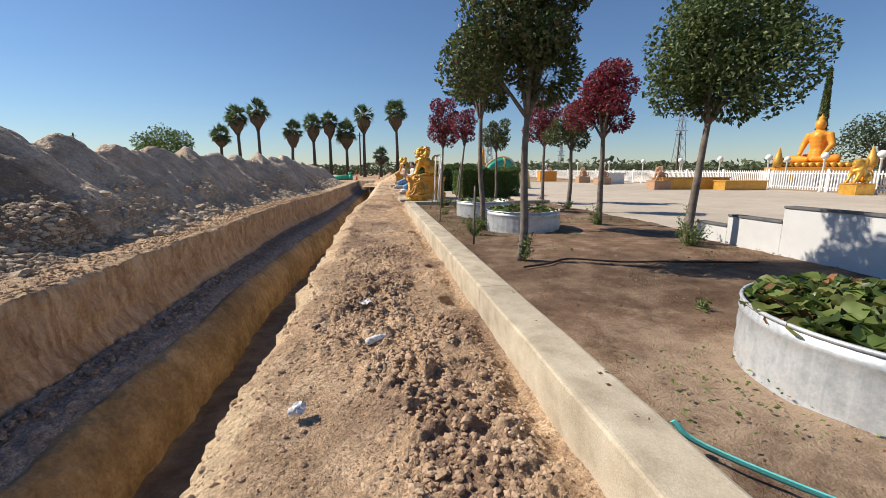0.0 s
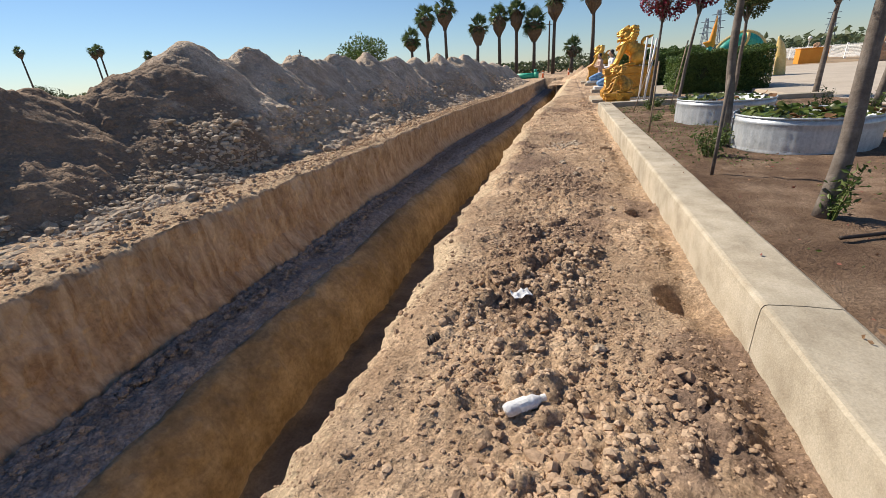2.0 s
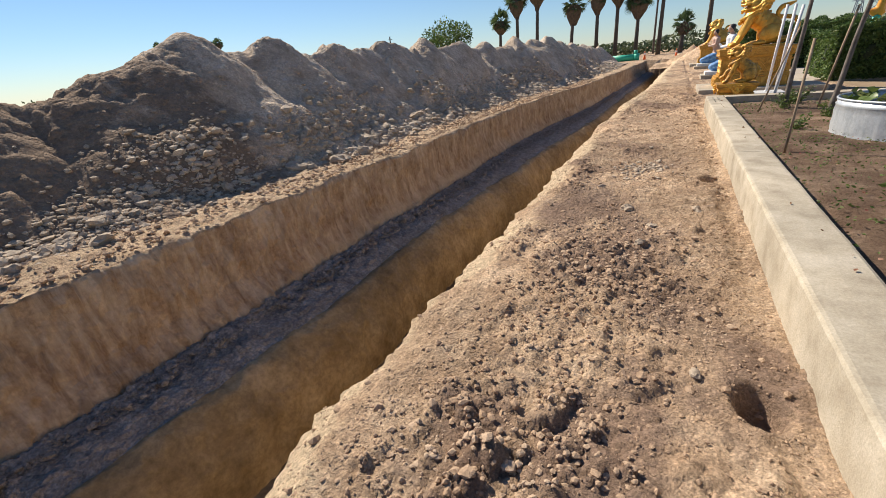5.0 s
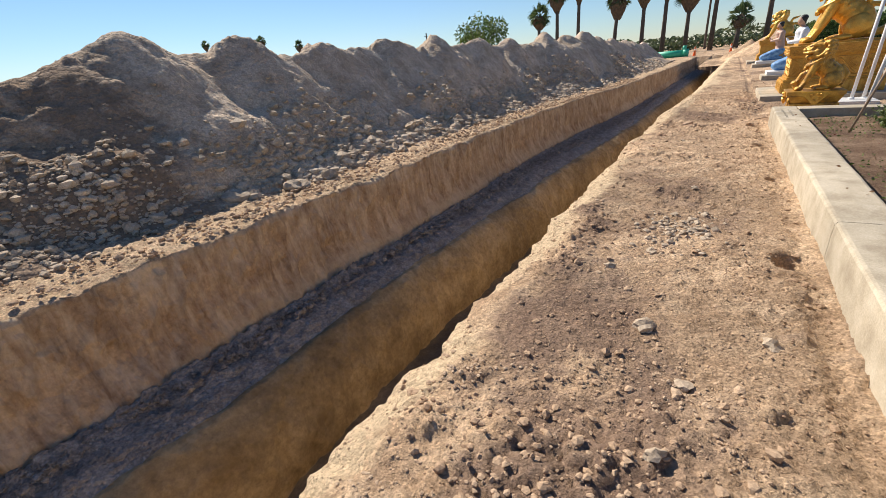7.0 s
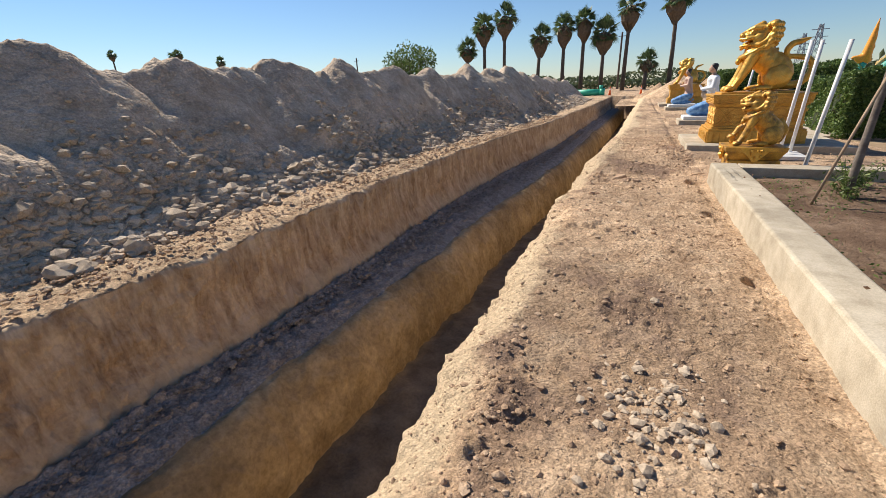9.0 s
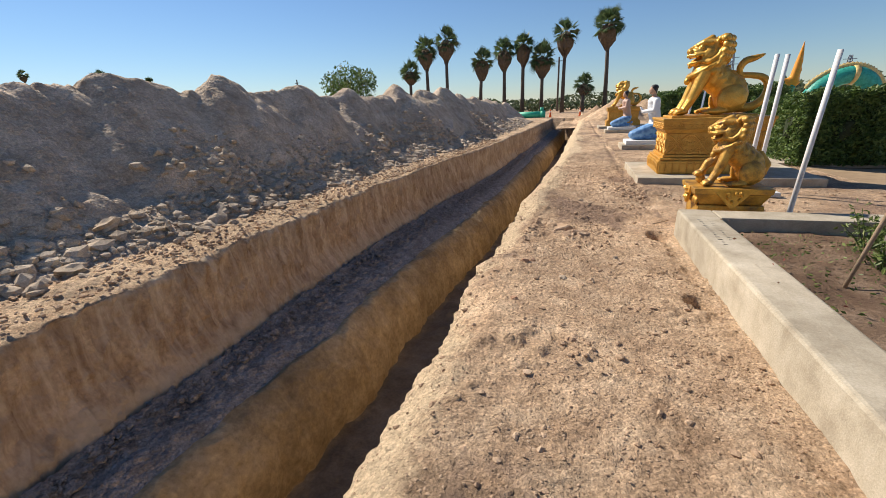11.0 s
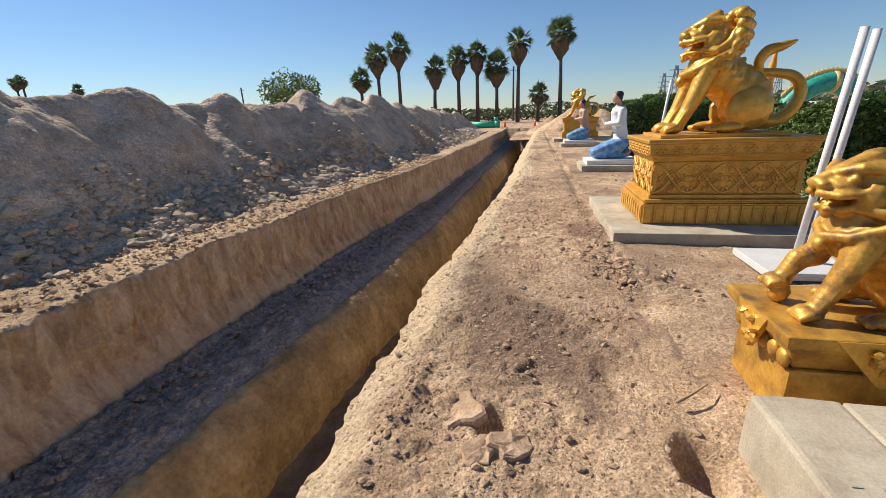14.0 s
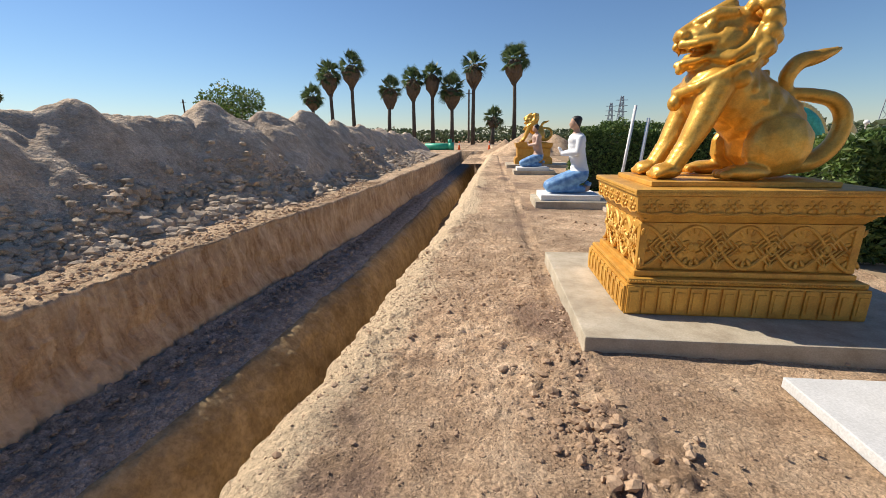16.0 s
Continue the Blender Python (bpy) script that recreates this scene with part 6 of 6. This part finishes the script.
def naga():
    t = thing("serpent_statue", 9.1, 30.2, 0.0, "teal scaled serpent statue with gold crest and belly", "statue")
    arch = curve_points([(-1.6, 0, 0.2), (-1.2, 0, 0.95), (-0.75, 0, 1.65), (-0.05, 0, 2.0), (0.50, 0, 1.84), (0.82, 0, 1.35), (1.05, 0, 0.6), (1.15, 0, 0.0)], 8)
    part("body", tube(arch, 0.30, 18), TEAL, t, smooth=True)
    part("belly", tube([p + Vector((0, 0.10, -0.15)) for p in arch], 0.17, 12), CREAM, t, "cream gold belly plates", smooth=True)
    for k in range(14, len(arch) - 4):
        p = arch[k]
        tan = (arch[k + 1] - arch[k - 1]).normalized()
        nrm = Vector((-tan.z, 0, tan.x))
        bm = bmesh.new()
        ball(bm, p + nrm * 0.32, (0.13, 0.07, 0.12), (0, -math.degrees(math.atan2(tan.z, tan.x)), 0), sub=1)
        part("crest_plate", bm, CREAM, t)
    part("tail_fin", tube(curve_points([(2.0, 0, 0.0), (1.9, 0, 0.9), (1.75, 0, 1.55), (1.6, 0, 1.98)], 5), [0.26, 0.26, 0.26, 0.25, 0.25, 0.24, 0.24, 0.23, 0.22, 0.2, 0.18, 0.15, 0.12, 0.09, 0.06, 0.03], 12), CREAM, t, "cream and orange tail tip", smooth=True)
    for c in (26, 42):
        p = arch[c]
        part("gold_band", tube([arch[c - 1] + (p - arch[c - 1]) * 0.2, p, arch[c + 1]], 0.325, 18), CREAM, t, smooth=True)
    head = thing("serpent_head_statue", 7.7, 31.2, 0.0, "upright teal serpent statue with ornate gold head", "statue")
    part("neck", tube(curve_points([(-0.5, 0, 0.1), (-0.35, 0, 0.8), (0, 0, 1.4), (0.15, 0, 1.75)], 5), [0.2 - 0.005 * k for k in range(16)], 14), TEAL, head, smooth=True)
    bm = bmesh.new()
    ball(bm, (0.10, 0, 1.9), (0.26, 0.14, 0.20))
    ball(bm, (-0.12, 0, 1.95), (0.16, 0.10, 0.08))
    for k in range(7):
        limb(bm, [(0.18 + 0.02 * k, 0, 1.7 + 0.1 * k), (0.38 - 0.02 * k, 0, 1.85 + 0.12 * k)], [0.07, 0.02])
    limb(bm, [(0.15, 0, 2.0), (0.22, 0, 2.6), (0.26, 0, 3.3)], [0.16, 0.12, 0.02])
    h = part("ornate_head", bm, ORANGE, head, "gold and orange crested head")
    remeshed(h, 0.03)
    fish = thing("small_serpent_statue", 4.7, 32.5, 0.0, "small teal serpent head statue above the hedge", "statue")
    part("small_neck", tube(curve_points([(-0.15, 0, 0), (-0.1, 0, 1.2), (0.1, 0, 1.68), (0.35, 0, 1.55), (0.4, 0, 1.0)], 5), [0.13] * 21, 12), TEAL, fish, smooth=True)


naga()


def buddha(x, y):
    t = thing("shrine_base", x, y, 0.0, "tall white shrine base with gold lotus tiers", "shrine")
    part("base_wall", box(-3.4, 3.4, -2.6, 2.6, -0.05, 1.35, 0.03), STUCCO, t)
    part("gold_ledge", box(-3.1, 3.1, -2.3, 2.3, 1.352, 1.65, 0.04), ORANGE, t)
    for i in range(12):
        bm = bmesh.new()
        ball(bm, (-2.6 + i * 0.473, -1.9, 1.86), (0.24, 0.2, 0.22))
        part("lotus_petal", bm, GOLD, t, smooth=True)
    part("lotus_core", box(-2.6, 2.6, -1.85, 1.85, 1.652, 2.06, 0.05), GOLD, t)
    for s in (-1, 1):
        part("corner_finial", tube([(s * 3.0, -2.0, 1.652), (s * 3.05, -2.0, 2.2), (s * 3.0, -2.0, 3.3)], [0.34, 0.38, 0.04], 10), OCHRE, t, smooth=True)
    part("wall_scroll", tube([(0.6 * math.cos(a), -2.62, 0.7 + 0.45 * math.sin(a)) for a in [k * 0.35 for k in range(19)]], 0.06, 6), TERRA, t)
    part("wall_disc", tube([(-2.2, -2.60, 0.7), (-2.2, -2.66, 0.7)], 0.34, 20), GOLD, t)
    bm = bmesh.new()
    for s in (-1, 1):
        limb(bm, [(s * 0.5, 0.3, 0.35), (s * 1.6, -0.3, 0.32), (s * 0.2, -0.9, 0.28)], [0.45, 0.34, 0.22])
        limb(bm, [(s * 0.75, 0.1, 2.3), (s * 1.05, 0.0, 1.5), (s * 0.9, -0.7, 0.75)], [0.30, 0.24, 0.16])
    limb(bm, [(0, 0.2, 0.4), (0, 0.2, 1.2), (0, 0.1, 2.2)], [0.72, 0.58, 0.66])
    ball(bm, (0, 0.1, 2.35), (0.95, 0.45, 0.32))
    limb(bm, [(0, 0.1, 2.5), (0, 0.05, 2.85)], [0.24, 0.22])
    ball(bm, (0, 0, 3.18), (0.40, 0.42, 0.52))
    ball(bm, (0, 0.05, 3.72), (0.24, 0.24, 0.2))
    limb(bm, [(0, 0.05, 3.8), (0, 0.05, 4.15)], [0.12, 0.03])
    b = part("seated_statue", bm, ORANGE)
    b.matrix_basis = pose(x, y, 2.062, 0, 0, -75)
    remeshed(b, 0.06)
    tagged(b, "large orange seated statue in draped robe on lotus", "statue")
    t.matrix_basis = pose(x, y, 0, 0, 0, -35)
    c = thing("cypress", x + 3.2, y + 2.6, 0.0, "tall narrow dark cypress behind the seated statue", "tree")
    part("trunk", tube([(0, 0, 0), (0, 0, 9.5)], [0.2, 0.04], 8), BARK, c)
    g = np.random.default_rng(9)
    n = 3500
    zz = g.uniform(0.6, 10.6, n)
    rr = 0.55 * np.sqrt(np.clip(1 - zz / 10.8, 0, 1)) * g.uniform(0.6, 1.05, n)
    a = g.uniform(0, 6.28, n)
    v, f = leaves(np.stack([rr * np.cos(a), rr * np.sin(a), zz], 1), 0.3, 2.0, 0.4, 10)
    mesh_object("foliage", v, f, LEAF_GREEN, c, smooth=False)


buddha(38.0, 32.0)


def fence():
    t = thing("picket_fence", 27.3, 0, 0.0, "long white picket fence round the plaza", "fence")
    y0, y1 = 14.0, 78.0
    for z in (0.32, 1.18):
        part("rail", box(-0.03, 0.03, y0, y1, z, z + 0.07), WHITE, t)
    for i in range(17):
        y = y0 + 4.0 * i
        part("post", box(-0.08, 0.08, y - 0.08, y + 0.08, 0.05, 1.5, 0.012), WHITE, t)
    vs, fs = [], []
    for y in np.arange(y0 + 0.1, y1, 0.17):
        b = len(vs)
        for dx, dy in ((-0.012, -0.035), (0.012, -0.035), (0.012, 0.035), (-0.012, 0.035)):
            vs += [(dx - 0.045, y + dy, 0.18), (dx - 0.045, y + dy, 1.34)]
        vs += [(-0.045, y, 1.42)]
        for k in range(4):
            n = (k + 1) % 4
            fs += [(b + 2 * k, b + 2 * n, b + 2 * n + 1, b + 2 * k + 1), (b + 2 * k + 1, b + 2 * n + 1, b + 8)]
    tagged(mesh_object("pickets", vs, fs, WHITE, t, smooth=False), kind="stuff")


fence()


def lamp_post(y, x=27.3):
    t = thing("globe_lamp", x, y, 0.05, "white lamp post with round globe on the fence line", "lamp", "globe lamps")
    post = part("post", lathe([(0.12, 0), (0.10, 0.1), (0.055, 0.2), (0.05, 1.95), (0.10, 2.0), (0.05, 2.06)], 12), WHITE, t, smooth=True)
    bm = bmesh.new()
    ball(bm, (0, 0, 2.24), 0.22)
    part("globe", bm, WHITE, post, smooth=True)


for y in (16.5, 19.4, 22.4, 26.2, 30.5, 35.0, 40.5, 47.0, 55.0, 66.0):
    lamp_post(y)
for y in (30, 42, 58):
    lamp_post(y, 33.0)


def far_lion(x, y, s, mat, label):
    ob = lion_statue(x, y, 0.72, s, mat, label, voxel=0.05)
    p = thing("lion_plinth", x, y, 0.08, "small block plinth on the plaza", "pedestal", "plaza plinths")
    part("plinth_block", box(-0.62, 0.62, -0.45, 0.45, 0.02, 0.60, 0.02), mat, p)
    part("plinth_top", box(-0.66, 0.66, -0.49, 0.49, 0.602, 0.638, 0.01), mat, p)
    return ob


far_lion(26.0, 19.4, 1.0, GOLD, "gold seated lion statue by the white fence")
for x, y in ((19.4, 26.8), (20.5, 36.3), (21.5, 42.0), (22.5, 53.0)):
    far_lion(x, y, 0.72, TERRA, "small weathered lion statue on the plaza")


def plaza_boxes():
    for x, y, w, d, h, mat, label in ((22.0, 27.0, 2.6, 1.2, 0.75, OCHRE, "long ochre painted planter box on the plaza"), (24.5, 25.4, 1.6, 1.0, 0.55, OCHRE, "low ochre planter box beside the fence"),
                                      (22.6, 38.5, 1.2, 0.9, 0.95, STUCCO, "white rendered block on the plaza"), (19.6, 47.0, 1.0, 0.9, 1.1, ORANGE, "orange painted block on the plaza")):
        t = thing("planter_box", x, y, 0.1, label, "planter", "plaza planters")
        part("box_body", box(-w, w, -d / 2, d / 2, 0.0, h, 0.03), mat, t)
        part("box_rim", box(-w - 0.05, w + 0.05, -d / 2 - 0.05, d / 2 + 0.05, h + 0.002, h + 0.08, 0.02), mat, t)


plaza_boxes()


def pylon(x, y, h, w):
    t = thing("power_pylon", x, y, -0.05, "steel lattice power pylon in hazy distance", "pylon", "pylons")
    for sx, sy in ((-1, -1), (1, -1), (1, 1), (-1, 1)):
        part("leg", tube([(sx * w, sy * w, 0), (sx * w * 0.25, sy * w * 0.25, h)], 0.22, 4), TOWER, t)
    for k in range(7):
        z0, z1 = h * k / 7, h * (k + 1) / 7
        a, b = w * (1 - 0.75 * k / 7), w * (1 - 0.75 * (k + 1) / 7)
        for s in (-1, 1):
            part("brace", tube([(-a, s * a, z0), (b, s * b, z1)], 0.12, 4), TOWER, t)
            part("brace", tube([(a, s * a, z0), (-b, s * b, z1)], 0.12, 4), TOWER, t)
    for z in (0.62, 0.76, 0.9):
        part("cross_arm", tube([(-w * 1.5, 0, h * z), (w * 1.5, 0, h * z)], 0.2, 4), TOWER, t)


pylon(193, 250, 42, 3.2)
pylon(135, 300, 19, 2.0)
pylon(75, 300, 20, 2.0)
pylon(67, 250, 20, 2.0)


def utility_pole(x, y, h):
    t = thing("utility_pole", x, y, -0.05, "thin wooden utility pole in the distance", "pole", "utility poles")
    part("mast", tube([(0, 0, 0), (0, 0, h)], [0.2, 0.14], 8), PALM_BARK, t)
    part("cross_bar", box(-0.6, 0.6, -0.05, 0.05, h - 0.7, h - 0.6), PALM_BARK, t)


for x, y, h in ((-62, 100, 9.0), (-3.6, 97, 9.5), (60, 78, 9)):
    utility_pole(x, y, h)
